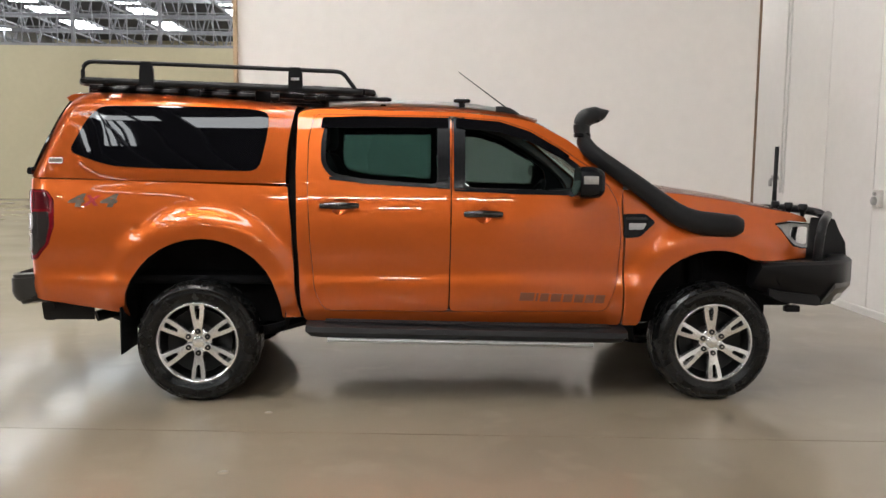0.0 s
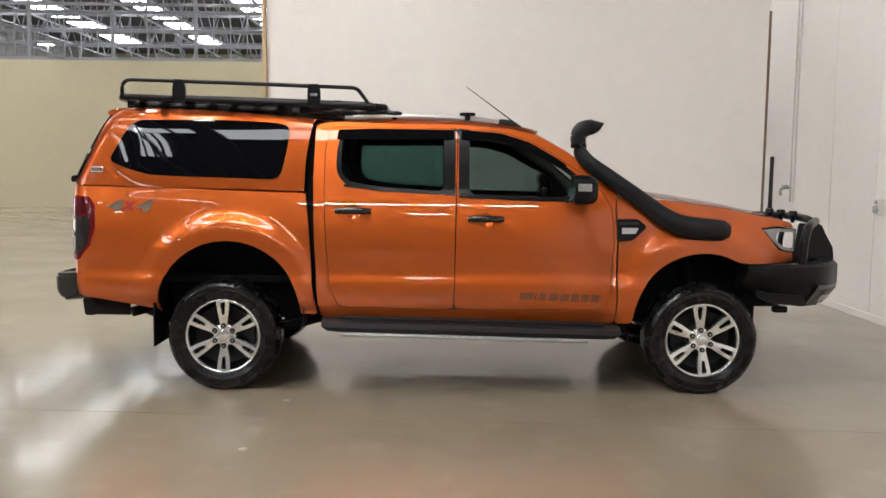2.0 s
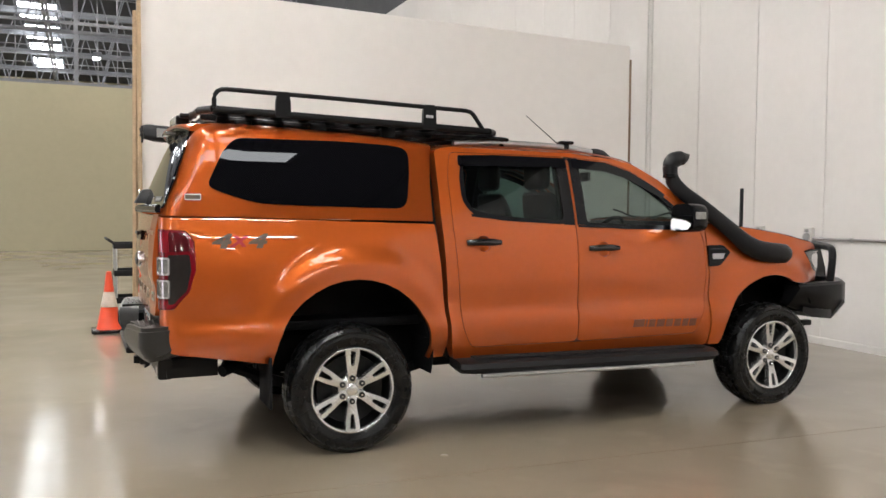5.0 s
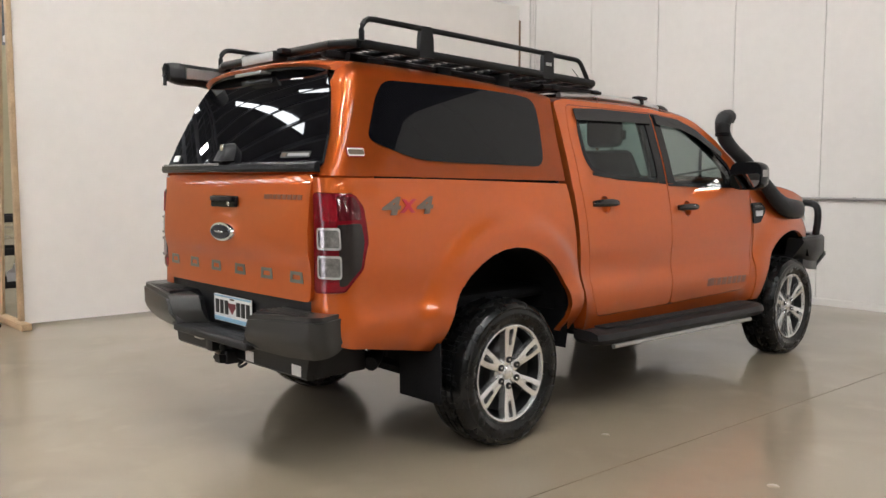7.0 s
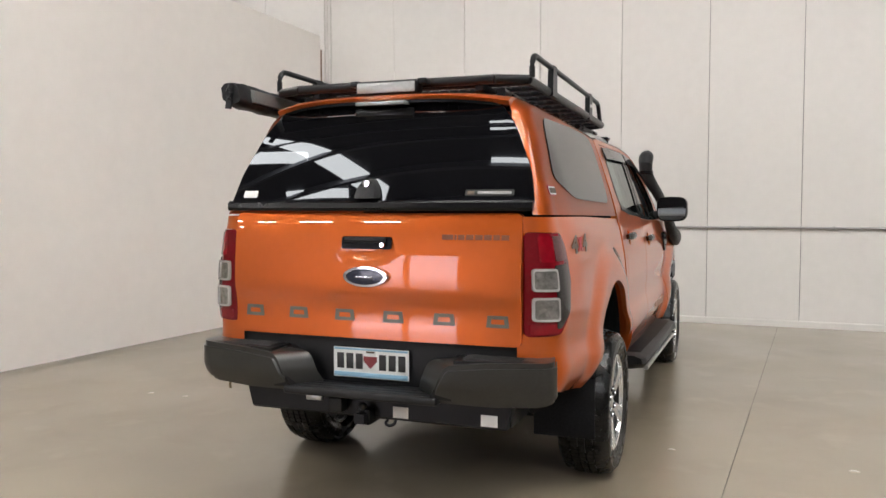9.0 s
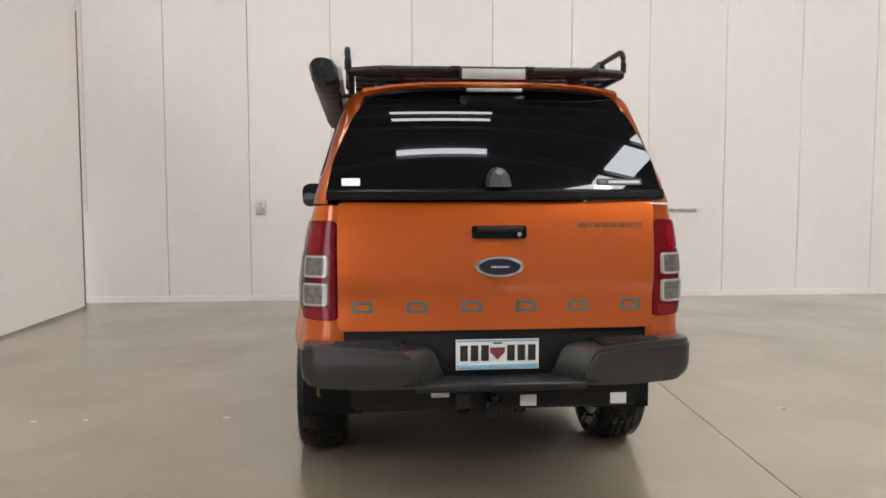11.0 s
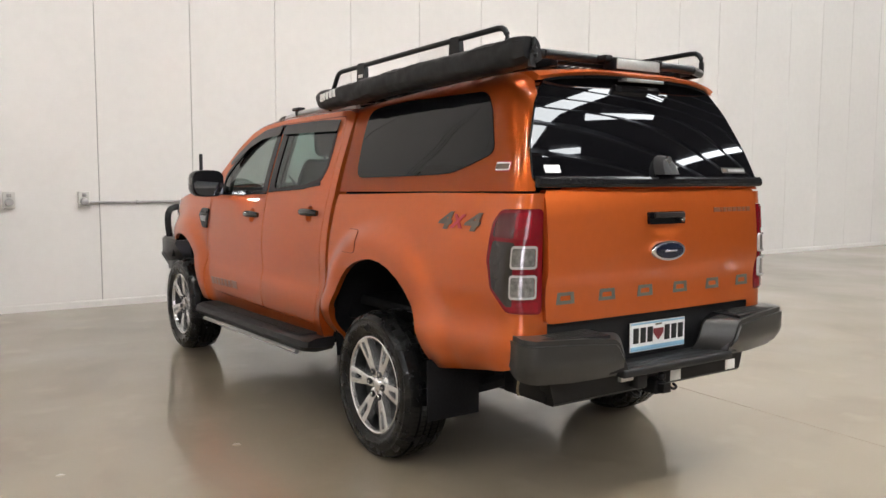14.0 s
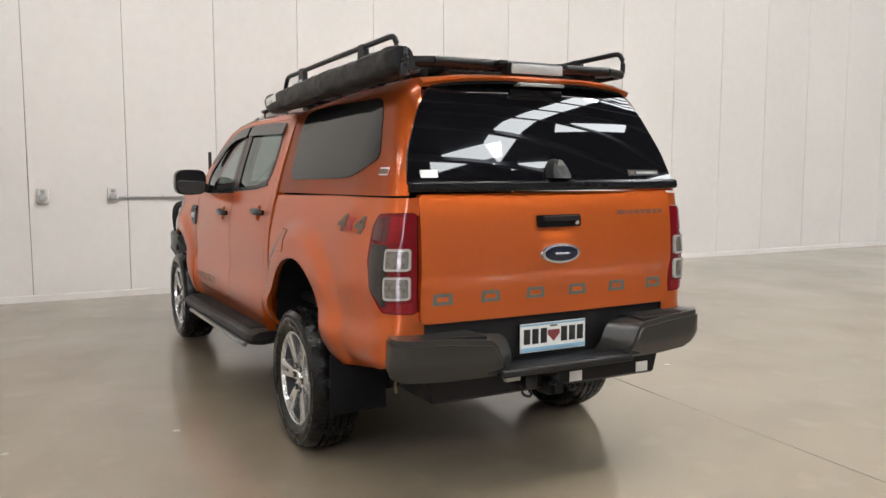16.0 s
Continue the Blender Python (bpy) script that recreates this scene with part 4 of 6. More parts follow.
# ---- tail lamps, lettering, handles ----
DECAL = mat("grey_decal", (0.12, 0.085, 0.06), 0.6, vary=0.1, scale=30)
DARK_DECAL = mat("dark_brown_decal", (0.20, 0.062, 0.026), 0.35, vary=0.1, scale=30)
DECAL_BLUE = mat("blue_grey_decal", (0.13, 0.125, 0.10), 0.35, 0.2, vary=0.1, scale=30)
RED_DECAL = mat("red_decal", (0.42, 0.02, 0.03), 0.4, vary=0.1, scale=30)
WHITE_PLATE = mat("white_plate", (0.78, 0.78, 0.76), 0.3, vary=0.04, scale=40)
BLUE_BAND = mat("pale_blue_band", (0.25, 0.45, 0.60), 0.35, vary=0.05, scale=40)
NAVY = mat("navy_enamel", (0.006, 0.010, 0.030), 0.15, 0.0, 0.3, vary=0.1, scale=30)
DARK_CHROME = mat("dark_chrome", (0.075, 0.072, 0.07), 0.18, 0.9, vary=0.05, scale=20)
STICKER = mat("white_sticker", (0.75, 0.74, 0.72), 0.4, vary=0.05, scale=40)
BRIGHT_RED = mat("bright_red_lens", (0.22, 0.003, 0.010), 0.12, 0.0, 0.25, vary=0.25, scale=25)
BULB = mat("grey_lamp_reflector", (0.22, 0.21, 0.20), 0.15, 0.5, 1.0, vary=0.5, scale=50)
LAMP_FRAME = mat("white_lamp_surround", (0.42, 0.40, 0.39), 0.25, 0.2, 0.15, vary=0.1, scale=40)
MIRROR = mat("mirror_glass", (0.9, 0.92, 0.93), 0.01, 1.0)
LED_LENS = mat("frosted_work_light_lens", (0.40, 0.41, 0.40), 0.25, 0.1, 0.5, vary=0.1, scale=60)
ALU = mat("awning_aluminium_backing", (0.50, 0.50, 0.49), 0.35, 0.8, vary=0.1, scale=10)

for s in (-1, 1):
    out = (-0.7, 0.7 * s, 0)
    rd, fd = DOOR[s]
    lampo = part("tail_lamp", panel(rounded(LAMP, 0.018), on_bed(s, 0.006), out, step=0.03, depth=0.03), RED_LENS, pickup, "red and clear wrap-round tail lamp")
    part("smoked_lens", panel(rounded([(-0.995, 1.158), (-0.884, 1.162), (-0.879, 1.08), (-0.895, 0.966), (-0.962, 0.893), (-0.995, 0.893)], 0.012), on_bed(s, 0.0095), out, step=0.03, depth=0.006), SMOKE_LENS, lampo)
    part("dark_top_lens", panel(rounded([(-0.985, 1.280), (-0.900, 1.277), (-0.883, 1.238), (-0.882, 1.178), (-0.985, 1.174)], 0.012), on_bed(s, 0.0095), out, step=0.03, depth=0.006),
         mat("dark_red_lens", (0.07, 0.005, 0.008), 0.08, 0, 0.5), lampo)
    part("red_reflector", panel(rounded([(-1.075, 1.172), (-0.988, 1.172), (-0.985, 1.280), (-1.075, 1.284)], 0.012), on_bed(s, 0.010), out, step=0.03, depth=0.006), BRIGHT_RED, lampo)
    for z0, z1 in ((1.05, 1.145), (0.925, 1.025)):
        sq = [(-1.108, z0), (-0.982, z0), (-0.982, z1), (-1.108, z1)]
        part("reflector_frame", panel(rounded(sq, 0.015), on_bed(s, 0.016), out, [rounded(offset(sq, 0.012), 0.012)], step=0.03, depth=0.010, edge=0.003), LAMP_FRAME, lampo, "white glossy lens surround")
        part("clear_lens", panel(rounded(offset(sq, 0.012), 0.012), on_bed(s, 0.012), out, step=0.03, depth=0.006), BULB, lampo)
    part("red_base_lens", panel(rounded([(-1.118, 0.868), (-0.975, 0.876), (-0.945, 0.893), (-0.990, 0.912), (-1.118, 0.912)], 0.010), on_bed(s, 0.009), out, step=0.03, depth=0.006), BRIGHT_RED, lampo)
    # 4X4 lettering, the X in red
    for k, (ch, m_) in enumerate((("4", DECAL), ("X", RED_DECAL), ("4", DECAL))):
        size, wide = (0.080, 1.25) if ch == "X" else (0.104, 1.75)
        x = -0.738 + 0.098 * k if s < 0 else -0.542 - 0.098 * k
        ob = text_part("letter", ch, size, 0.001, Matrix(), m_, pickup, shear=0.25)
        for v in ob.data.vertices:
            u, h = x - s * v.co.x * wide, 1.228 + v.co.y
            v.co = (u, s * (half(u, h) + 0.004 + v.co.z), h)
    # canopy badge, a plain tile
    bd = [(-0.915, 1.450), (-0.825, 1.450), (-0.825, 1.494), (-0.915, 1.494)]

    def on_canopy(lift, s=s):
        return lambda x, z: (x, s * (canopy_half(x, z, CAN_R(z)) + lift), z)

    badge = part("badge", panel(rounded(bd, 0.012), on_canopy(0.004), (0, s, 0), depth=0.005, edge=0.002), RED_DECAL, canopy)
    part("badge_field", panel(rounded(offset(bd, 0.005), 0.009), on_canopy(0.0065), (0, s, 0), depth=0.003, edge=0.001), STICKER, badge)
    part("badge_bar", panel(rounded(offset(bd, 0.012), 0.002), on_canopy(0.0085), (0, s, 0), depth=0.003, edge=0.001), DECAL, badge)
    # long decal low on the front door
    for k, (a, b) in enumerate(((1.985, 2.075), (2.085, 2.10), (2.112, 2.165), (2.18, 2.245), (2.258, 2.315), (2.328, 2.385), (2.398, 2.45), (2.462, 2.52))):
        lean, z0, z1 = 0.008, 0.628 - 0.014 * k / 7, 0.680 - 0.014 * k / 7
        part("decal_bar", panel([(a, z0), (b, z0), (b + lean, z1), (a + lean, z1)], on_side(s, 0.0022), (0, s, 0), depth=0.002, edge=0.001), DARK_DECAL, fd)
    # fender vent
    ve = [(2.632, 1.025), (2.735, 1.033), (2.835, 1.125), (2.772, 1.178), (2.632, 1.176)]
    vent = part("fender_vent", panel(rounded(ve, 0.02), on_side(s, 0.012), (0, s, 0), depth=0.02), TRIM, pickup)
    part("vent_badge", panel(rounded([(2.665, 1.078), (2.755, 1.080), (2.775, 1.118), (2.665, 1.118)], 0.006), on_side(s, 0.018), (0, s, 0), depth=0.008, edge=0.002), SIDESTEP, vent)
    part("vent_blade", panel([(2.65, 1.140), (2.785, 1.140), (2.775, 1.155), (2.65, 1.155)], on_side(s, 0.018), (0, s, 0), depth=0.008, edge=0.002), PLASTIC, vent)
    # door handles: cup and bar
    for (cx, cz), door in zip(CUPS, (rd, fd)):
        x, z = cx - 0.003, cz + 0.004
        y = half(x - 0.12, z)
        hd = tagged(new("door_handle"), "")
        hd.parent = pickup
        cup = loft([[on_side(s, -0.003 - 0.034 * math.sin(a))(u, v) for u, v in ring_at((cx, cz), (CUP_R + 0.005) * max(math.cos(a), 0.02))] for a in (radians(15 * k) for k in range(7))], caps=False)
        part("handle_cup", cup, PAINT, hd, "painted hollow behind the pull bar")
        bar = smooth_path([(x - 0.118, s * (y + 0.008), z + 0.004), (x - 0.07, s * (y + 0.022), z + 0.006), (x, s * (y + 0.026), z + 0.007), (x + 0.07, s * (y + 0.022), z + 0.006), (x + 0.118, s * (y + 0.008), z + 0.004)], 5)
        part("handle_bar", tube(bar, [0.017 + 0.006 * math.sin(math.pi * i / (len(bar) - 1)) for i in range(len(bar))], 12, 0.8), DARK_CHROME, hd, "dark chrome pull bar")
    # weather shields over the windows
    shield = [(0.742, 1.690), (0.752, 1.758), (1.0, 1.768), (1.535, 1.764), (1.540, 1.700), (1.0, 1.694)]
    part("weather_shield", panel(rounded(shield, 0.012), lambda x, z, s=s: (x, s * (half(x, z) + 0.010 + 0.10 * max(0, 1.755 - z)), z), (0, s, 0), depth=0.004), GLOSS, rd, "gloss black window visor")
    shield = [(1.585, 1.700), (1.590, 1.764), (1.86, 1.744), (2.05, 1.684), (2.23, 1.580), (2.30, 1.530), (2.27, 1.500), (2.02, 1.632), (1.85, 1.680)]
    part("weather_shield", panel(rounded(shield, 0.012), lambda x, z, s=s: (x, s * (half(x, z) + 0.010 + 0.10 * max(0, 1.755 - z)), z), (0, s, 0), depth=0.004), GLOSS, fd, "gloss black window visor")
    for x0, x1, d in ((1.470, 1.5505, rd), (1.5705, 1.642, fd)):
        part("pillar_trim", panel([(x0, 1.322), (x1, 1.318), (x1, 1.765), (x0, 1.765)], on_side(s, 0.0035), (0, s, 0), depth=0.008, edge=0.002), TRIM, d)
    part("belt_moulding", panel([(0.80, 1.372), (1.0, 1.352), (1.545, 1.322), (1.545, 1.334), (1.0, 1.364), (0.80, 1.390)], on_side(s, 0.006), (0, s, 0), depth=0.01, edge=0.002), TRIM, rd)
    part("belt_moulding", panel([(1.575, 1.306), (1.93, 1.296), (2.43, 1.285), (2.43, 1.297), (1.93, 1.309), (1.575, 1.319)], on_side(s, 0.006), (0, s, 0), depth=0.01, edge=0.002), TRIM, fd)
    # wing mirror
    wm = tagged(new("wing_mirror"), "")
    wm.parent = pickup
    part("mirror_arm", tube([(2.40, s * 0.83, 1.32), (2.385, s * 0.93, 1.335)], 0.035, 10, 0.6), PLASTIC, wm)
    hs = bmesh.new()
    rings = []
    for t, x in ((0.72, 2.465), (0.93, 2.44), (1.0, 2.39), (1.0, 2.335), (0.97, 2.315)):
        rings.append([(x + 0.025 * math.cos(a) * 0, s * (0.975 + 0.118 * t * math.copysign(abs(math.cos(a)) ** 0.55, math.cos(a))), 1.370 + 0.098 * t * math.copysign(abs(math.sin(a)) ** 0.55, math.sin(a))) for a in (2 * math.pi * i / 28 for i in range(28))])
    add_loft(hs, rings)
    bmesh.ops.recalc_face_normals(hs, faces=hs.faces[:])
    part("mirror_housing", hs, TRIM, wm, "gloss black mirror housing")
    mg = bmesh.new()
    bmesh.ops.create_circle(mg, cap_ends=True, segments=28, radius=1)
    for v in mg.verts:
        a = math.atan2(v.co.y, v.co.x)
        v.co = (2.313 + 0.035 * math.sin(a), s * (0.975 + 0.106 * math.copysign(abs(math.cos(a)) ** 0.55, math.cos(a))), 1.370 + 0.087 * math.copysign(abs(math.sin(a)) ** 0.55, math.sin(a)))
    part("mirror_face", mg, MIRROR, wm, "silver mirror glass")
    part("indicator_strip", box((2.33, s * 1.088 - 0.006, 1.362), (2.42, s * 1.088 + 0.006, 1.412), 0.004), CLEAR_LENS, wm)
    # side step
    st = tagged(new("side_step"), "")
    st.parent = pickup
    rings = []
    for x, k in ((0.665, 0.6), (0.70, 0.95), (0.76, 1), (1.6, 1), (2.55, 1), (2.62, 0.95), (2.66, 0.6)):
        z0 = 0.498 - 0.020 * (x - 0.66)
        rings.append([(x, s * y, z) for y, z in ((0.80, z0), (0.945 * (0.94 + 0.06 * k), z0 - 0.004), (0.985 * (0.95 + 0.05 * k), z0 - 0.02), (0.995 * (0.95 + 0.05 * k), z0 - 0.05),
                                                (0.975 * (0.95 + 0.05 * k), z0 - 0.082 * k), (0.90, z0 - 0.095 * k), (0.80, z0 - 0.085 * k))])
    part("step_body", loft(rings), PLASTIC, st)
    part("step_strip", tube([(x, s * 0.981, 0.403 - 0.021 * (x - 0.66)) for x in (0.80, 1.4, 2.0, 2.44)], 0.014, 8), SIDESTEP, st, "brushed metal edge strip")
    for k in range(9):
        part("tread_rib", box((0.78, s * (0.835 + 0.0135 * k) - 0.003, 0.0), (2.56, s * (0.835 + 0.0135 * k) + 0.003, 0.010), 0.001), PLASTIC, st).matrix_basis = pose(0, 0, 0.513, 0, 1.146, 0)
    for x in (0.95, 1.65, 2.35):
        part("step_bracket", box((x - 0.03, min(s * 0.55, s * 0.86), 0.40), (x + 0.03, max(s * 0.55, s * 0.86), 0.44), 0.005), UNDER, st)
    # mud flap and wheel arch linings
    part("mud_flap", box((-0.475, min(s * 0.60, s * 0.90), 0.285), (-0.462, max(s * 0.60, s * 0.90), 0.58), 0.006), UNDER, pickup)
    for c, r, nm in ((ARCH_R, 0.50, "rear"), (ARCH_F, 0.50, "front")):
        rings = []
        for i in range(25):
            a = radians(-15 + 210 * i / 24) if nm == "rear" else radians(28 + 167 * i / 24)
            rings.append([(c[0] + r * math.cos(a), s * y, c[1] + r * math.sin(a)) for y in (0.50, 0.60, 0.75, 0.862)])
        bm = loft(rings, closed=False, caps=False)
        part("arch_lining", bm, UNDER, pickup)
        part("arch_inner_wall", box((c[0] - 0.5, min(s * 0.46, s * 0.50), 0.42), (c[0] + 0.5, max(s * 0.46, s * 0.50), c[1] + 0.45)), UNDER, pickup)
    # roof rail
    rl = tagged(new("roof_rail"), "")
    rl.parent = pickup
    part("rail_bar", tube(smooth_path([(0.78, s * 0.575, 1.842), (1.1, s * 0.575, 1.857), (1.6, s * 0.570, 1.848), (1.86, s * 0.560, 1.820)], 6), 0.021, 10, 0.8), SILVER, rl)
    part("rail_end", tube(smooth_path([(1.85, s * 0.560, 1.822), (1.95, s * 0.555, 1.806), (2.06, s * 0.550, 1.752)], 5), [0.026, 0.03, 0.032, 0.032, 0.032, 0.03, 0.026, 0.022, 0.016, 0.011, 0.006], 10, 0.9), PLASTIC, rl)
    for x in (1.125, 1.632):
        part("rail_foot", box((x - 0.055, s * 0.57 - 0.03, 1.866), (x + 0.055, s * 0.57 + 0.03, 1.890), 0.012, 3), TRIM, rl)
        part("foot_stem", box((x - 0.02, s * 0.57 - 0.02, 1.835), (x + 0.02, s * 0.57 + 0.02, 1.870), 0.006), TRIM, rl)

# fuel flap on the left side
part("fuel_flap", panel(rounded([(0.20, 1.025), (0.37, 1.025), (0.36, 1.145), (0.21, 1.145)], 0.03), on_side(1, 0.0045), (0, 1, 0), step=0.012, depth=0.004, edge=0.003), PAINT, pickup)
part("fuel_flap_gap", panel(rounded([(0.1982, 1.0232), (0.3718, 1.0232), (0.3618, 1.1468), (0.2082, 1.1468)], 0.032), on_side(1, 0.0022), (0, 1, 0), step=0.012, depth=0.003, edge=0.002), UNDER, pickup)

# tailgate fittings
hd = tagged(new("tailgate_handle"), "")
hd.parent = tg
part("handle_plate", panel(rounded([(-0.120, 1.216), (0.120, 1.216), (0.120, 1.272), (-0.120, 1.272)], 0.012), lambda y, z: (TG_X(z) - 0.014, y, z), (-1, 0, 0), depth=0.03), TRIM, hd)
part("handle_lip", box((-1.114, -0.10, 1.246), (-1.100, 0.10, 1.269), 0.005), PLASTIC, hd)
lk = lathe([(0, -0.006), (0.010, -0.006), (0.012, 0.0)], 16, "x")
lk.transform(Matrix.Translation((-1.110, -0.085, 1.236)))
part("lock", lk, CHROME, hd)
for nm, rx, rz, d, m_ in (("emblem_rim", 0.112, 0.048, 0.020, CHROME), ("emblem_field", 0.094, 0.037, 0.026, NAVY)):
    em = bmesh.new()
    rings = []
    for k, dd in ((1.0, 0.0), (1.0, d * 0.6), (0.94, d), (0.5, d + 0.002), (0.02, d + 0.003)):
        rings.append([(-1.091 - dd, rx * k * math.cos(a), 1.095 + rz * k * math.sin(a)) for a in (2 * math.pi * i / 36 for i in range(36))])
    add_loft(em, rings)
    bmesh.ops.recalc_face_normals(em, faces=em.faces[:])
    emb = part(nm, em, m_, tg)
part("emblem_bar", box((-1.1215, -0.040, 1.091), (-1.118, 0.040, 1.099), 0.001), ALLOY, tg)
for k in range(6):
    y = 0.595 - 0.2385 * k
    blk = [(y - 0.050, 0.893), (y + 0.050, 0.893), (y + 0.044, 0.944), (y - 0.044, 0.944)]
    part("letter_block", panel(blk, lambda a, b: (tail_x(a, b) - 0.002, a, b), (-1, 0, 0), [[(y - 0.030, 0.908), (y + 0.030, 0.908), (y + 0.027, 0.929), (y - 0.027, 0.929)]],
                               depth=0.003, edge=0.001), DECAL_BLUE, tg)
for k, (a, b) in enumerate(((0.0, 0.05), (0.056, 0.065), (0.072, 0.10), (0.107, 0.14), (0.147, 0.18), (0.187, 0.22), (0.227, 0.255), (0.262, 0.295))):
    part("name_bar", panel([(-0.352 - a, 1.262), (-0.352 - b, 1.262), (-0.352 - b, 1.284), (-0.352 - a, 1.284)], lambda y, z: (tail_x(y, z) - 0.002, y, z), (-1, 0, 0), depth=0.003, edge=0.001), DARK_DECAL, tg)

# hatch: sill bar, latch, stickers, spoiler
part("hatch_sill", loft([[(glass_x(y, 1.40) - dx, y, z) for dx, z in ((0.0, 1.383), (0.022, 1.385), (0.030, 1.398), (0.026, 1.420), (0.012, 1.430), (0.0, 1.428))] for y in [-0.744 + 0.093 * k for k in range(17)]]), TRIM, canopy)
rings = []
for k, d in ((1.0, 0.0), (0.97, 0.03), (0.85, 0.052), (0.55, 0.062), (0.05, 0.064)):
    rings.append([(glass_x(0, 1.44) - d + (z) * 0.42, y * k, 1.44 + z * (0.5 + 0.5 * k)) for y, z in ((-0.056, 0), (-0.054, 0.025), (-0.045, 0.055), (-0.025, 0.080), (0, 0.088), (0.025, 0.080), (0.045, 0.055), (0.054, 0.025), (0.056, 0))])
part("hatch_latch", loft(rings), PLASTIC, canopy, "black domed hatch latch")
lk = lathe([(0, -0.008), (0.016, -0.007), (0.018, 0.0)], 18, "x")
lk.transform(Matrix.Translation((glass_x(0, 1.5) - 0.05, 0, 1.505)))
part("latch_lock", lk, CHROME, canopy)
for y0, y1, z0, z1, m_ in ((0.60, 0.68, 1.445, 1.478, STICKER), (-0.655, -0.445, 1.448, 1.476, GUNMETAL)):
    part("hatch_sticker", panel(rounded([(y0, z0), (y1, z0), (y1, z1), (y0, z1)], 0.005), lambda a, b: (glass_x(a, b) - 0.003, a, b), (-1, 0, 0), depth=0.002, edge=0.001), m_, canopy)
part("sticker_bar", panel([(-0.645, 1.456), (-0.50, 1.456), (-0.50, 1.468), (-0.645, 1.468)], lambda a, b: (glass_x(a, b) - 0.0055, a, b), (-1, 0, 0), depth=0.002, edge=0.001), CONDUIT, canopy)
part("sticker_spot", panel([(-0.485, 1.454), (-0.455, 1.454), (-0.455, 1.470), (-0.485, 1.470)], lambda a, b: (glass_x(a, b) - 0.0055, a, b), (-1, 0, 0), depth=0.002, edge=0.001), DECAL, canopy)
rings = []
for k in range(25):
    y = -0.585 + 1.17 * k / 24
    e = (y / 0.585) ** 2
    zt = 1.921 - 0.035 * e ** 1.5
    xr = -0.932 + 0.065 * e ** 2
    rings.append([(x, y, z) for x, z in ((-0.70, zt + 0.006), (-0.82, zt + 0.002), (xr + 0.02, zt - 0.010), (xr, zt - 0.022), (xr + 0.012, zt - 0.034), (-0.86, zt - 0.040), (-0.70, zt - 0.045))])
part("spoiler", loft(rings), PAINT, canopy)
# black strip below the spoiler lip, standing in for its shaded underside
rings = []
for k in range(25):
    y = -0.55 + 1.10 * k / 24
    e = (y / 0.585) ** 2
    zt = 1.921 - 0.035 * e ** 1.5
    xr = -0.932 + 0.065 * e ** 2
    rings.append([(x, y, z) for x, z in ((xr + 0.022, zt - 0.036), (-0.74, zt - 0.044), (-0.74, zt - 0.050), (xr + 0.022, zt - 0.048))])
part("spoiler_shade_strip", loft(rings), TRIM, canopy)
part("high_brake_lamp", box((-0.945, -0.125, 1.863), (-0.885, 0.125, 1.880), 0.004), CLEAR_LENS, canopy)
part("interior_bracket", box((glass_x(0, 1.83) - 0.004, -0.15, 1.80), (glass_x(0, 1.83) + 0.012, 0.15, 1.855), 0.01), TRIM, canopy)

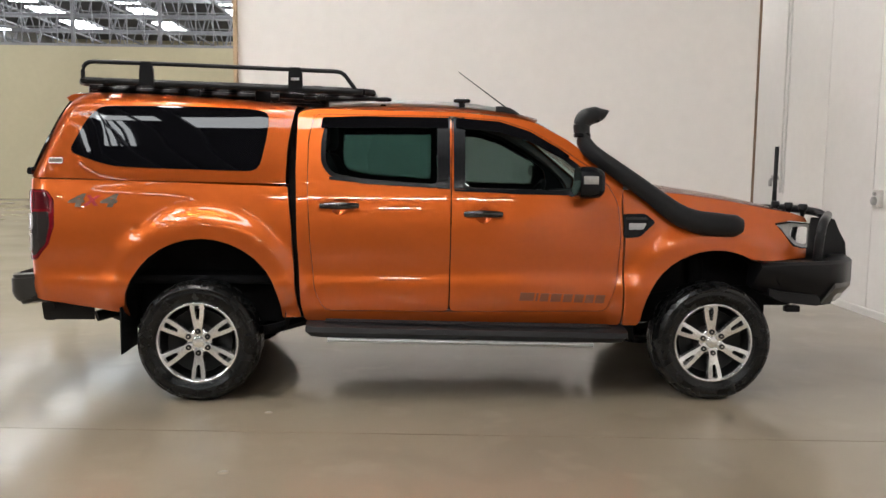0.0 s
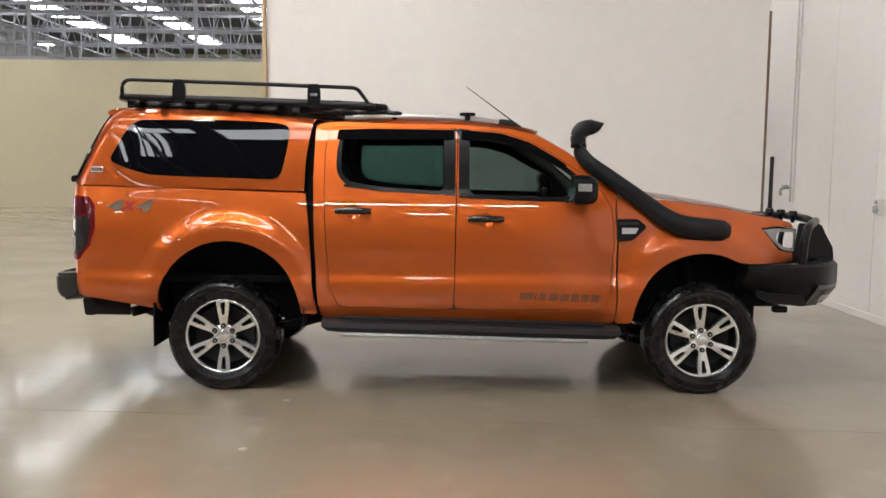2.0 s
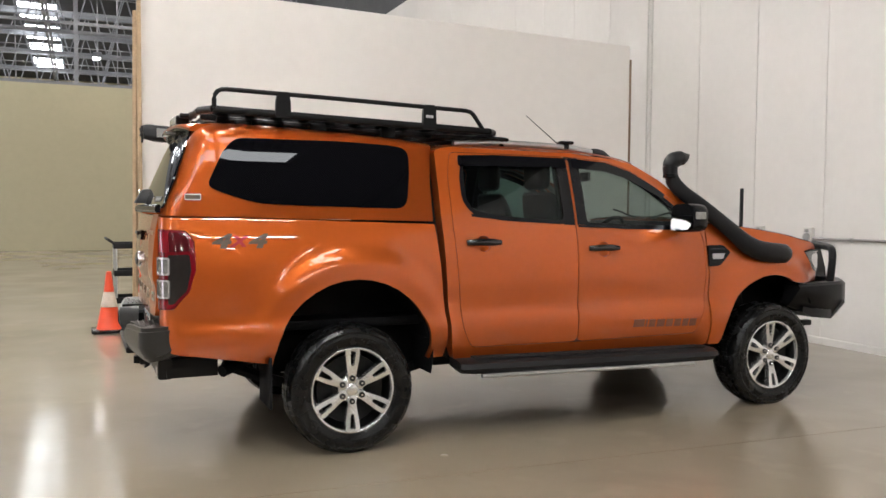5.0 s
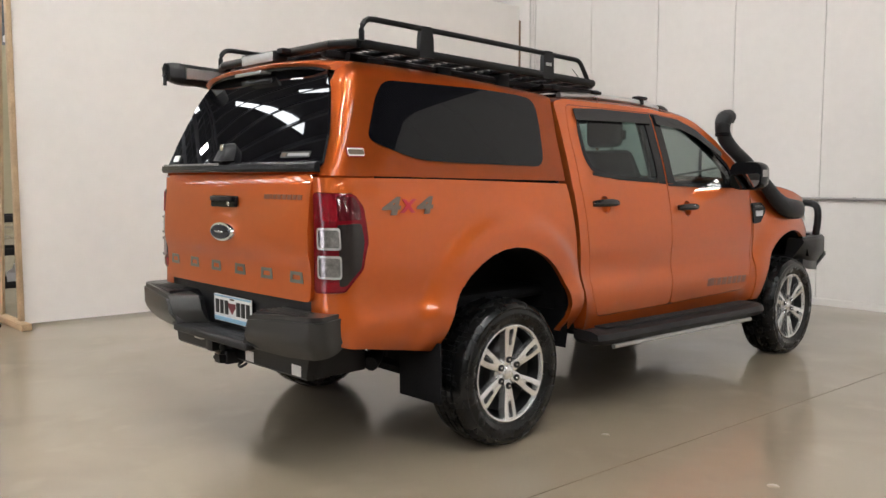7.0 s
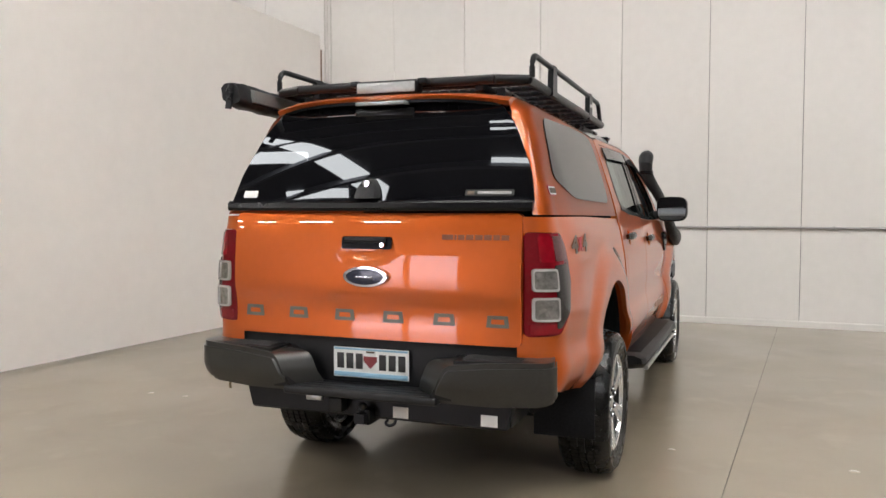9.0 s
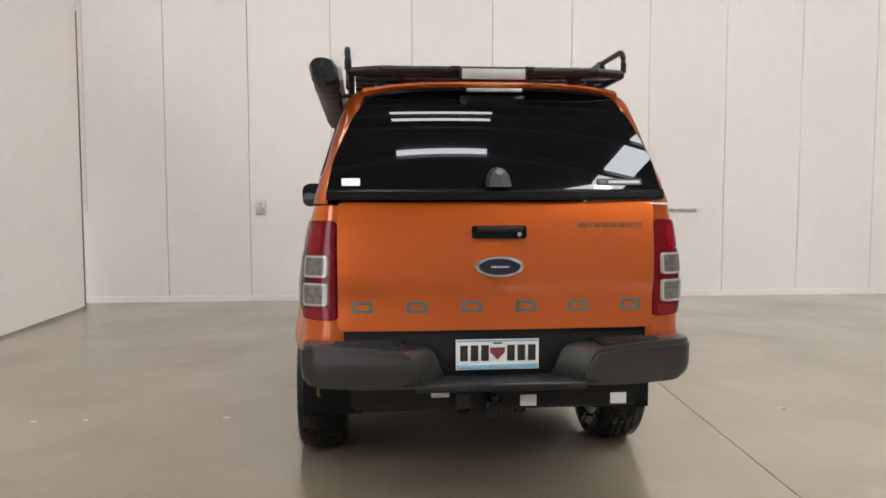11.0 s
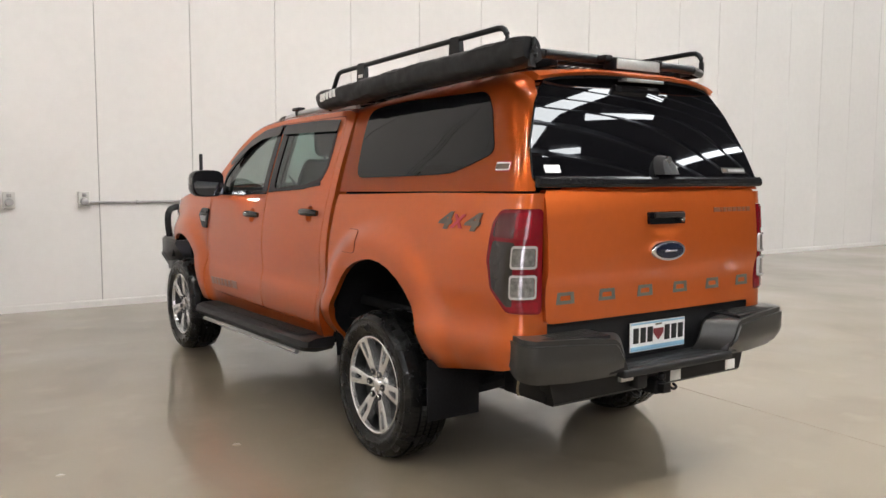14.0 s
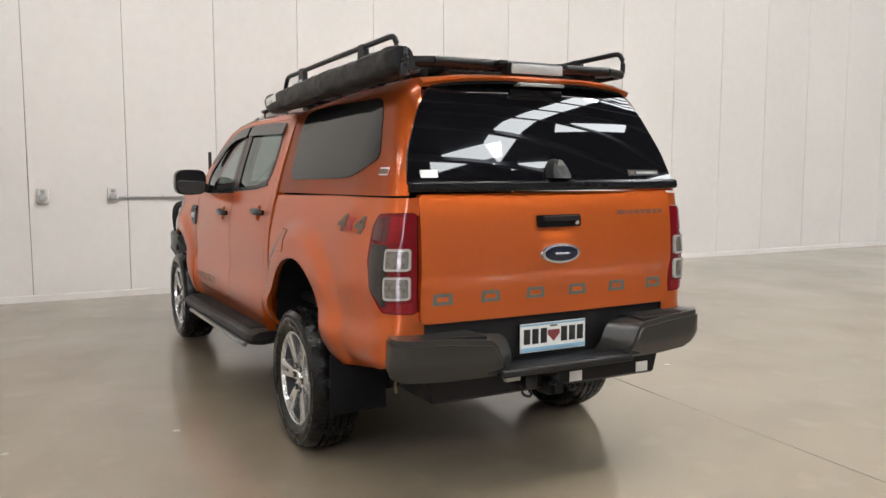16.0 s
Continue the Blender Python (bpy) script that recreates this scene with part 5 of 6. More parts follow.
# ---- rear bumper, plate, tow bar ----
rb = tagged(new("rear_bumper"), "")
rb.parent = pickup
for s in (-1, 1):
    def on_corner(lift=0.0, s=s):
        def at(u, z):
            under = 0.6 * max(0, 0.655 - z)
            x = -1.200 + 0.052 * max(0, (min(u, 0.79) - 0.35) / 0.44) ** 1.4
            if u <= 0.79:
                return (x - lift + under, s * u, z)
            a = min((u - 0.79) / 0.094, 1) * math.pi / 2
            on = max(0, u - 0.884)
            return (x + 0.06 - (0.06 + lift) * math.cos(a) + on * 1.2 + under, s * (0.79 + (0.06 + lift) * math.sin(a) - 0.3 * on - 0.2 * max(0, 0.64 - z)), z)
        return at
    diag = (-0.7, 0.7 * s, 0)
    face = [(0.335, 0.575), (0.395, 0.722), (0.425, 0.746), (0.60, 0.762), (0.80, 0.770), (1.0, 0.776), (1.0, 0.650), (0.93, 0.605), (0.80, 0.578), (0.60, 0.568)]
    crn = part("bumper_corner", panel(rounded(face, [0.02, 0.03, 0.03, 0.02, 0.02, 0.03, 0.04, 0.04, 0.03, 0.02]), on_corner(), diag, step=0.03, depth=0.16), GUNMETAL, rb, "dark grey bumper corner")
    inner = offset(face, 0.022)
    part("corner_face", panel(rounded(inner, 0.02), on_corner(0.010), diag, step=0.03, depth=0.012, edge=0.009), GUNMETAL, crn)
    part("corner_top", loft([[(x, s * y, 0.7635 + 0.006 * (y - 0.45) / 0.3) for x, y in ((-1.178, 0.44), (-1.140, 0.76), (-1.08, 0.825), (-0.98, 0.80), (-0.98, 0.42))],
                             [(x, s * y, 0.735) for x, y in ((-1.178, 0.44), (-1.140, 0.76), (-1.08, 0.825), (-0.98, 0.80), (-0.98, 0.42))]]), PLASTIC, crn)
    part("step_pocket", box((-1.12, min(s * 0.325, s * 0.375), 0.645), (-1.05, max(s * 0.325, s * 0.375), 0.720), 0.008), UNDER, crn)
    for k in range(4):
        part("pad_rib", box((-1.140 + 0.026 * k, min(s * 0.47, s * 0.72), 0.764), (-1.1365 + 0.026 * k, max(s * 0.47, s * 0.72), 0.7735), 0.001), GUNMETAL, rb)
    cheek = bmesh.new()
    add_loft(cheek, [[(-1.19, s * 0.335, 0.60), (-1.19, s * 0.395, 0.72), (-1.19, s * 0.43, 0.745), (-1.17, s * 0.43, 0.59)], [(-1.0, s * 0.29, 0.60), (-1.0, s * 0.345, 0.735), (-1.0, s * 0.40, 0.765), (-1.0, s * 0.40, 0.59)]])
    bmesh.ops.recalc_face_normals(cheek, faces=cheek.faces[:])
    part("step_cheek", cheek, PLASTIC, rb, smooth=False)
part("step_tread", box((-1.198, -0.37, 0.566), (-0.99, 0.37, 0.604), 0.012, 3), PLASTIC, rb)
for k in range(3):
    part("tread_rib", box((-1.175 + 0.04 * k, -0.30, 0.601), (-1.160 + 0.04 * k, 0.30, 0.6055), 0.001), PLASTIC, rb)
part("bumper_back", box((-1.03, -0.715, 0.585), (-0.985, 0.715, 0.822), 0.01), PLASTIC, rb)
pl = tagged(new("number_plate"), "")
pl.parent = pickup
part("plate", box((-1.056, -0.186, 0.632), (-1.050, 0.186, 0.768), 0.002), WHITE_PLATE, pl)
part("plate_band", box((-1.0585, -0.182, 0.636), (-1.0555, 0.182, 0.656), 0.0005), BLUE_BAND, pl)
part("plate_band", box((-1.0585, -0.182, 0.757), (-1.0555, 0.182, 0.765), 0.0005), BLUE_BAND, pl)
BLACK = mat("black_plate_ink", (0.012, 0.012, 0.012), 0.4)
for y in (0.150, 0.103, 0.056, -0.060, -0.107, -0.154):
    part("plate_bar", box((-1.0590, y - 0.017, 0.672), (-1.0555, y + 0.017, 0.742), 0.0005), BLACK, pl)
em = bmesh.new()
add_loft(em, [[(x, 0.033 * a, 0.705 + 0.026 * b) for a, b in ((-1, 1), (-1, 0.2), (0, -1.1), (1, 0.2), (1, 1))] for x in (-1.0590, -1.0555)])
bmesh.ops.recalc_face_normals(em, faces=em.faces[:])
part("plate_emblem", em, mat("dull_red_print", (0.20, 0.03, 0.035), 0.5, vary=0.1, scale=30), pl)
part("plate_caption", box((-1.0590, -0.02, 0.7465), (-1.0555, 0.02, 0.754), 0.0005), DECAL, pl)
tow = tagged(new("tow_bar"), "")
tow.parent = pickup
beam = loft([[(x, s * 0.66 - s * 0.26 * (0.570 - z), z) for x, z in ((-1.045, 0.460), (-1.045, 0.560), (-1.035, 0.570), (-0.98, 0.570), (-0.97, 0.560), (-0.97, 0.455), (-0.98, 0.448), (-1.033, 0.448))] for s in (-1, 1)])
part("cross_beam", beam, STEEL, tow, smooth=False)
for s in (-1, 1):
    part("end_plate", box((-1.0, s * 0.638 - 0.006, 0.455), (-0.72, s * 0.638 + 0.006, 0.575), 0.003), STEEL, tow)
part("receiver", box((-1.10, -0.035 + 0.02, 0.430), (-0.95, 0.035 + 0.02, 0.500), 0.008), STEEL, tow)
part("tongue", loft([[(x, 0.02 + a * 0.024, z + b * 0.022) for a, b in ((-1, -1), (1, -1), (1, 1), (-1, 1))] for x, z in ((-1.05, 0.465), (-1.11, 0.46), (-1.135, 0.465))]), STEEL, tow)
bl = lathe([(0.0, 0.0), (0.022, 0.0), (0.022, 0.02), (0.013, 0.026), (0.013, 0.035), (0.022, 0.045), (0.025, 0.058), (0.020, 0.075), (0.008, 0.082), (0, 0.083)], 24, "z")
bl.transform(Matrix.Translation((-1.10, 0.02, 0.475)) @ Matrix.Diagonal((0.8, 0.8, 0.7, 1)))
part("tow_ball_cover", bl, PLASTIC, tow)
for y in (-0.10, 0.15):
    part("shackle", tube(smooth_path([(-1.05, y - 0.02, 0.45), (-1.070, y - 0.02, 0.440), (-1.075, y, 0.432), (-1.070, y + 0.02, 0.440), (-1.05, y + 0.02, 0.45)], 4), 0.007, 8), STEEL, tow)
part("wiring_socket", box((-1.11, 0.12, 0.475), (-1.05, 0.19, 0.545), 0.012), PLASTIC, tow)
part("plug_flap", box((-1.115, 0.22, 0.525), (-1.09, 0.30, 0.550), 0.005), ALU, tow, "bright metal plug flap")
for y in (-0.142, -0.555):
    part("rating_label", box((-1.0475, y - 0.037, 0.462), (-1.0445, y + 0.037, 0.512), 0.0008), STICKER, tow)

STRAP = mat("olive_webbing", (0.13, 0.10, 0.05), 0.8, vary=0.2, scale=40)
part("tie_strap", loft([[(-1.0 + 0.004 * math.sin(7 * k), 0.790 + 0.004 * math.sin(5 * k) + a, 0.600 - 0.017 * k) for a in (-0.006, 0.006)] + [(-0.996 + 0.004 * math.sin(7 * k), 0.790 + 0.004 * math.sin(5 * k) + a, 0.600 - 0.017 * k) for a in (0.006, -0.006)] for k in range(6)]), STRAP, tow, "olive webbing strap end hanging down")
# ---- underbody ----
for s in (-1, 1):
    part("chassis_rail", loft([[(x, s * (0.47 + a * 0.04), z + b * 0.06) for a, b in ((-1, -1), (1, -1), (1, 1), (-1, 1))] for x, z in ((-1.0, 0.57), (-0.5, 0.60), (0, 0.68), (0.5, 0.58), (1.0, 0.50), (2.6, 0.50), (3.2, 0.60), (3.8, 0.62))]), UNDER, pickup)
    part("leaf_spring", tube(smooth_path([(-0.68, s * 0.55, 0.50), (-0.3, s * 0.55, 0.36), (0, s * 0.55, 0.33), (0.35, s * 0.55, 0.37), (0.70, s * 0.55, 0.46)], 5), 0.035, 6, 0.9), UNDER, pickup)
    part("shock_absorber", tube([(0.05, s * 0.50, 0.36), (0.28, s * 0.46, 0.80)], 0.035, 10), UNDER, pickup)
    part("suspension_arm", tube([(3.22, s * 0.70, 0.36), (3.10, s * 0.38, 0.44)], 0.04, 8), UNDER, pickup)
    part("strut", tube([(3.22, s * 0.58, 0.40), (3.22, s * 0.50, 0.85)], 0.06, 10), UNDER, pickup)
part("rear_axle", tube([(0, -0.66, 0.372), (0, 0.66, 0.372)], 0.05, 12), UNDER, pickup)
df = bmesh.new()
bmesh.ops.create_uvsphere(df, u_segments=18, v_segments=10, radius=0.15, matrix=Matrix.Translation((0, 0.05, 0.372)) @ Matrix.Diagonal((0.9, 1, 1, 1)))
part("differential", df, UNDER, pickup)
part("floor_pan", box((0.60, -0.80, 0.50), (2.72, 0.80, 0.56), 0.02), UNDER, pickup)
part("tray_floor", box((-1.0, -0.72, 0.70), (0.58, 0.72, 0.76), 0.02), UNDER, pickup)
part("tray_front", box((0.50, -0.78, 0.62), (0.55, 0.78, 1.33), 0.02), UNDER, pickup)
part("gearbox", box((1.5, -0.2, 0.36), (2.6, 0.2, 0.52), 0.06), UNDER, pickup)
part("fuel_tank", box((0.62, -0.40, 0.36), (1.35, 0.05, 0.52), 0.05), UNDER, pickup)
part("exhaust", tube(smooth_path([(2.4, -0.3, 0.42), (1.4, -0.35, 0.42), (0.4, -0.33, 0.46), (0.0, -0.33, 0.60), (-0.4, -0.36, 0.52), (-0.60, -0.58, 0.50), (-0.70, -0.66, 0.48)], 5), 0.035, 10), UNDER, pickup)
sp = lathe([(0.21, -0.1), (0.33, -0.11), (0.37, -0.08), (0.38, 0), (0.37, 0.08), (0.33, 0.11), (0.21, 0.1), (0.19, 0)], 40, "z", True)
sp.transform(Matrix.Translation((-0.60, 0.06, 0.62)))
part("spare_tyre", sp, RUBBER, pickup)
part("engine_block", box((2.75, -0.42, 0.62), (3.75, 0.42, 1.08), 0.05), UNDER, pickup)
part("firewall", box((2.66, -0.80, 0.5), (2.72, 0.80, 1.30), 0.01), UNDER, pickup)
part("cab_floor_side", box((0.64, -0.815, 0.49), (2.64, -0.78, 0.60), 0.01), UNDER, pickup)
part("cab_floor_side", box((0.64, 0.78, 0.49), (2.64, 0.815, 0.60), 0.01), UNDER, pickup)

# ---- cab interior ----
def seat_shape(w, h):
    rings = []
    for k, (z, t, wd) in enumerate(((0.0, 0.10, 0.9), (0.1, 0.13, 1.0), (0.3, 0.13, 1.0), (0.5, 0.11, 0.92), (0.6, 0.08, 0.8), (0.62, 0.03, 0.7))):
        rings.append([(math.copysign(abs(math.cos(a)) ** 0.6, math.cos(a)) * t * 0.5 - 0.30 * z, math.copysign(abs(math.sin(a)) ** 0.6, math.sin(a)) * w * 0.5 * wd, z * h) for a in (2 * math.pi * i / 20 for i in range(20))])
    return loft(rings)


for s in (-1, 1):
    for nm, x, w in (("front_seat", 1.72, 0.50), ("rear_seat", 0.90, 0.62)):
        se = tagged(new(nm), "")
        se.parent = pickup
        se.location = (x, s * 0.37, 0.92)
        part("seat_back", seat_shape(w, 1.0), CLOTH, se)
        part("seat_cushion", box((0.0, -w / 2, -0.12), (0.50, w / 2, 0.04), 0.05, 3), CLOTH, se)
        part("headrest", box((-0.245, -0.13, 0.64), (-0.145, 0.13, 0.84), 0.045, 3), CLOTH, se)
        for y in (-0.06, 0.06):
            part("headrest_post", tube([(-0.19, y, 0.58), (-0.195, y, 0.68)], 0.008, 6), CHROME, se)
dash = []
for y in [-0.78 + 0.12 * k for k in range(14)]:
    dash.append([(x, y, z) for x, z in ((2.62, 0.80), (2.28, 0.85), (2.24, 1.10), (2.30, 1.22), (2.45, 1.27), (2.66, 1.29))])
part("dashboard", loft(dash), PLASTIC, pickup)
sw_ = tagged(new("steering_wheel"), "")
sw_.parent = pickup
sw_.matrix_basis = pose(2.12, -0.37, 1.20, 0, -62, 0)
ring = [(0.185 * math.cos(a), 0.185 * math.sin(a), 0) for a in (2 * math.pi * i / 32 for i in range(33))]
part("wheel_ring", tube(ring, 0.016, 8), PLASTIC, sw_)
part("wheel_hub", box((-0.06, -0.07, -0.03), (0.06, 0.07, 0.015), 0.02, 3), PLASTIC, sw_)
part("wheel_spoke", box((-0.02, -0.18, -0.01), (0.02, 0.18, 0.008), 0.004), PLASTIC, sw_)
part("cabin_mirror", box((2.12, -0.12, 1.64), (2.15, 0.12, 1.71), 0.012), PLASTIC, pickup)
part("roof_lining", box((0.66, -0.58, 1.758), (1.98, 0.58, 1.773), 0.005), LINING, pickup)

# ---- roof rack ----
rack = tagged(new("roof_rack"), "")
rack.parent = pickup


def deck_z(x):
    return 1.972 - 0.029 * (x + 0.8)


edge_pts = [(-0.80, -0.50), (-0.74, -0.64), (1.00, -0.655), (1.06, -0.60), (1.06, 0.60), (1.00, 0.655), (-0.74, 0.64), (-0.80, 0.50)]
for a, b in zip(edge_pts, edge_pts[1:] + edge_pts[:1]):
    part("perimeter_bar", tube([(a[0], a[1], deck_z(a[0])), (b[0], b[1], deck_z(b[0]))], 0.022, 10, 0.85), STEEL, rack)
for k in range(11):
    x = -0.66 + 0.162 * k
    part("deck_slat", box((x - 0.035, -0.62, deck_z(x) - 0.008), (x + 0.035, 0.62, deck_z(x) + 0.010), 0.004), STEEL, rack)
for y in (-0.42, 0.0, 0.42):
    rb_ = box((-0.78, y - 0.02, -0.045), (1.04, y + 0.02, -0.010), 0.004)
    ob = part("deck_beam", rb_, STEEL, rack)
    ob.matrix_basis = pose(0, 0, deck_z(0), 0, 1.72, 0)
# mesh fill between the slats
mf = bmesh.new()
for k in range(24):
    y = -0.60 + 0.052 * k
    add_box(mf, (-0.74, y - 0.003, 0.0), (1.02, y + 0.003, 0.006))
ob = tagged(part("deck_mesh", mf, STEEL, rack, smooth=False), kind="stuff")
ob.matrix_basis = pose(0, 0, deck_z(0), 0, 1.72, 0)
for s in (-1, 1):
    y = s * 0.655
    pts = [(-0.735, y, deck_z(-0.73) + 0.01), (-0.735, y, 2.028), (-0.730, y, 2.051), (-0.716, y, 2.070), (-0.695, y, 2.081), (-0.663, y, 2.084), (0.0, y, 2.069), (0.83, y, 2.045), (0.86, y, 2.040), (0.88, y, 2.028), (0.895, y, 2.011), (0.955, y, deck_z(0.96) + 0.01)]
    part("side_rail", tube(pts, 0.0135, 10), STEEL, rack)
    for x in (-0.345, 0.577):
        z1 = 2.084 - 0.0240 * (x + 0.66)
        po = bmesh.new()
        add_loft(po, [[(x - w, y - 0.014, z), (x + w, y - 0.014, z), (x + w, y + 0.014, z), (x - w, y + 0.014, z)] for z, w in ((deck_z(x) - 0.02, 0.046), (2.03, 0.043), (z1 - 0.005, 0.036), (z1 + 0.012, 0.030))])
        bmesh.ops.recalc_face_normals(po, faces=po.faces[:])
        part("rail_post", po, STEEL, rack)
    part("post_badge", box((0.55, y + s * 0.0142 - 0.001, 1.985), (0.60, y + s * 0.0142 + 0.001, 2.002), 0.0004), SILVER, rack)
    part("mount_rail", tube([(-0.70, s * 0.50, 1.928), (0.45, s * 0.50, 1.888)], 0.022, 8), STEEL, rack)
    for x in (-0.55, -0.1, 0.35):
        part("mount_foot", box((x - 0.05, s * 0.50 - 0.035, 1.855), (x + 0.05, s * 0.50 + 0.035, 1.932), 0.012), STEEL, rack)
    part("front_mount", tube(smooth_path([(0.62, s * 0.58, 1.880), (0.85, s * 0.575, 1.882), (1.16, s * 0.575, 1.880)], 4), 0.016, 8), STEEL, rack)
part("cross_bar", box((0.70, -0.60, 1.868), (0.76, 0.60, 1.898), 0.008), STEEL, rack)
part("cross_bar", box((1.09, -0.58, 1.868), (1.15, 0.58, 1.893), 0.008), STEEL, rack)
# work light on the rear edge
wl = tagged(new("work_light"), "")
wl.parent = rack
wl.matrix_basis = pose(-0.860, -0.005, 1.948)
part("light_body", box((-0.03, -0.155, -0.03), (0.05, 0.155, 0.03), 0.012), STEEL, wl)
part("light_lens", box((-0.036, -0.145, -0.024), (-0.026, 0.145, 0.024), 0.006), LED_LENS, wl, "frosted white lens")
for y in (-0.17, 0.17):
    part("light_bracket", box((-0.01, y - 0.025, 0.012), (0.09, y + 0.025, 0.040), 0.008), STEEL, wl)

# ---- awning along the left side of the rack ----
aw = tagged(new("awning"), "")
aw.parent = pickup
random.seed(5)
rings = []
for k in range(91):
    t = k / 90
    x = -1.015 + 1.895 * t
    zc = 1.942 - 0.072 * t
    end = min(1, 0.80 + 6 * min(t, 1 - t))
    ring = []
    for i in range(28):
        a = 2 * math.pi * i / 28
        wob = 1 + 0.10 * noise.noise(Vector((x * 8 + math.sin(a) * 1.5, math.cos(a) * 2.5, math.sin(a) * 2.5 + 7))) + 0.05 * noise.noise(Vector((x * 24, math.cos(a) * 3, math.sin(a) * 3)))
        ring.append((x, 0.752 + 0.060 * end * wob * math.copysign(abs(math.cos(a)) ** 0.6, math.cos(a)) + 0.012 * math.sin(a), zc + (0.061 - 0.008 * t) * end * wob * math.copysign(abs(math.sin(a)) ** 0.7, math.sin(a)) - 0.004 * math.sin(9 * t)))
    rings.append(ring)
part("bag", loft(rings), CANVAS, aw, "creased black vinyl awning bag")
part("backing", loft([[(x, 0.672 + a, 1.944 - 0.078 * (x + 1.06) / 2.06 + b) for a, b in ((0.004, -0.030), (0.024, -0.034), (0.024, 0.030), (0.004, 0.026))] for x in (-0.93, 0.0, 0.82)]), ALU, aw, "bare aluminium backing extrusion")
part("end_flap", tube(smooth_path([(-1.013, 0.745, 1.985), (-1.028, 0.752, 1.945), (-1.022, 0.757, 1.90), (-1.024, 0.76, 1.87)], 4), 0.018, 6, 0.5), CANVAS, aw)
for x in (-0.45, 0.55):
    part("awning_bracket", box((x - 0.025, 0.60, 1.88 - 0.041 * (x + 0.45)), (x + 0.025, 0.692, 1.90 - 0.041 * (x + 0.45)), 0.004), STEEL, aw)
for k, (w, g) in enumerate(((0.03, 0), (0.022, 0.04), (0.028, 0.075), (0.03, 0.115), (0.028, 0.155))):
    x = 0.80 - g
    part("letter_bar", box((x - w, 0.8080, 1.858 + 0.004 * k), (x, 0.8160, 1.900 + 0.004 * k), 0.002), STICKER, aw)

# ---- snorkel on the right side ----
sk_ = tagged(new("snorkel"), "")
sk_.parent = pickup
pts = smooth_path([(3.375, -0.905, 1.108), (3.25, -0.925, 1.114), (3.08, -0.925, 1.132), (2.95, -0.915, 1.185), (2.80, -0.895, 1.295), (2.60, -0.865, 1.435), (2.445, -0.820, 1.548), (2.388, -0.785, 1.622), (2.380, -0.765, 1.680)], 6)
rad = [float(np.interp(i / (len(pts) - 1), [0, 0.05, 0.2, 0.36, 0.5, 0.75, 1.0], [0.045, 0.070, 0.076, 0.068, 0.057, 0.051, 0.050])) for i in range(len(pts))]
part("snorkel_body", tube(pts, rad, 14, 0.62), SNORKEL, sk_)
part("clamp", lathe([(0.050, 0.0), (0.054, 0.004), (0.054, 0.022), (0.050, 0.026)], 20, "z"), TRIM, sk_).location = (2.380, -0.765, 1.648)
pts = smooth_path([(2.380, -0.765, 1.665), (2.377, -0.763, 1.722), (2.395, -0.762, 1.765), (2.440, -0.762, 1.785), (2.495, -0.762, 1.795), (2.545, -0.762, 1.816)], 6)
rad = [float(np.interp(i / (len(pts) - 1), [0, 0.2, 0.45, 0.7, 0.85, 1.0], [0.050, 0.054, 0.058, 0.052, 0.034, 0.005])) for i in range(len(pts))]
part("snorkel_head", tube(pts, rad, 14, 1.0), SNORKEL, sk_)
part("intake_grille", box((2.445, -0.80, 1.742), (2.485, -0.725, 1.765), 0.01), TRIM, sk_)

# ---- front: grille, head lamps, bull bar, aerials ----
gr = tagged(new("grille"), "")
gr.parent = pickup
part("grille_frame", box((3.72, -0.60, 0.86), (3.93, 0.60, 1.10), 0.03), TRIM, gr)
for k in range(4):
    part("grille_slat", box((3.92, -0.50, 0.90 + 0.05 * k), (3.945, 0.50, 0.92 + 0.05 * k), 0.006), GUNMETAL, gr)
for s in (-1, 1):
    hl = tagged(new("head_lamp"), "")
    hl.parent = pickup
    head = [(3.628, 1.112), (3.665, 1.085), (3.700, 1.045), (3.775, 0.974), (3.84, 0.953), (3.902, 0.950), (3.905, 1.108), (3.74, 1.124)]

    def lamp_at(x, z, lift=0.0, s=s):
        return (x + 0.06 * max(0, x - 3.72), s * (half(3.62, 1.05) + lift - 0.30 * max(0, x - 3.62) - 1.2 * max(0, x - 3.70) ** 2), z)
    part("lamp_lens", panel(rounded(head, 0.012), lambda x, z: lamp_at(x, z, -0.005), (0.3, s * 0.9, 0), step=0.03, depth=0.05), CLEAR_LENS, hl)
    part("lamp_rim", panel(rounded(offset(head, -0.004), 0.012), lambda x, z: lamp_at(x, z, -0.001), (0.3, s * 0.9, 0), [rounded(offset(head, 0.004), 0.01)], step=0.03, depth=0.02, edge=0.002), TRIM, hl)
    part("lamp_bowl", panel(rounded([(3.735, 1.04), (3.805, 0.988), (3.880, 0.975), (3.880, 1.09), (3.75, 1.095)], 0.02), lambda x, z: lamp_at(x, z, 0.001), (0.3, s * 0.9, 0), step=0.03, depth=0.01), CHROME, hl)
CHAMFER = mat("satin_grey_powder_coat", (0.10, 0.097, 0.095), 0.35, 0.4, vary=0.15, scale=12)
bb = tagged(new("bull_bar"), "")
bb.parent = pickup
plan = [(3.53, 0.872), (3.75, 0.876), (3.98, 0.852), (4.09, 0.80), (4.25, 0.62), (4.315, 0.42), (4.335, 0.0)]
plan = plan + [(x, -y) for x, y in plan[-2::-1]]
rings = []
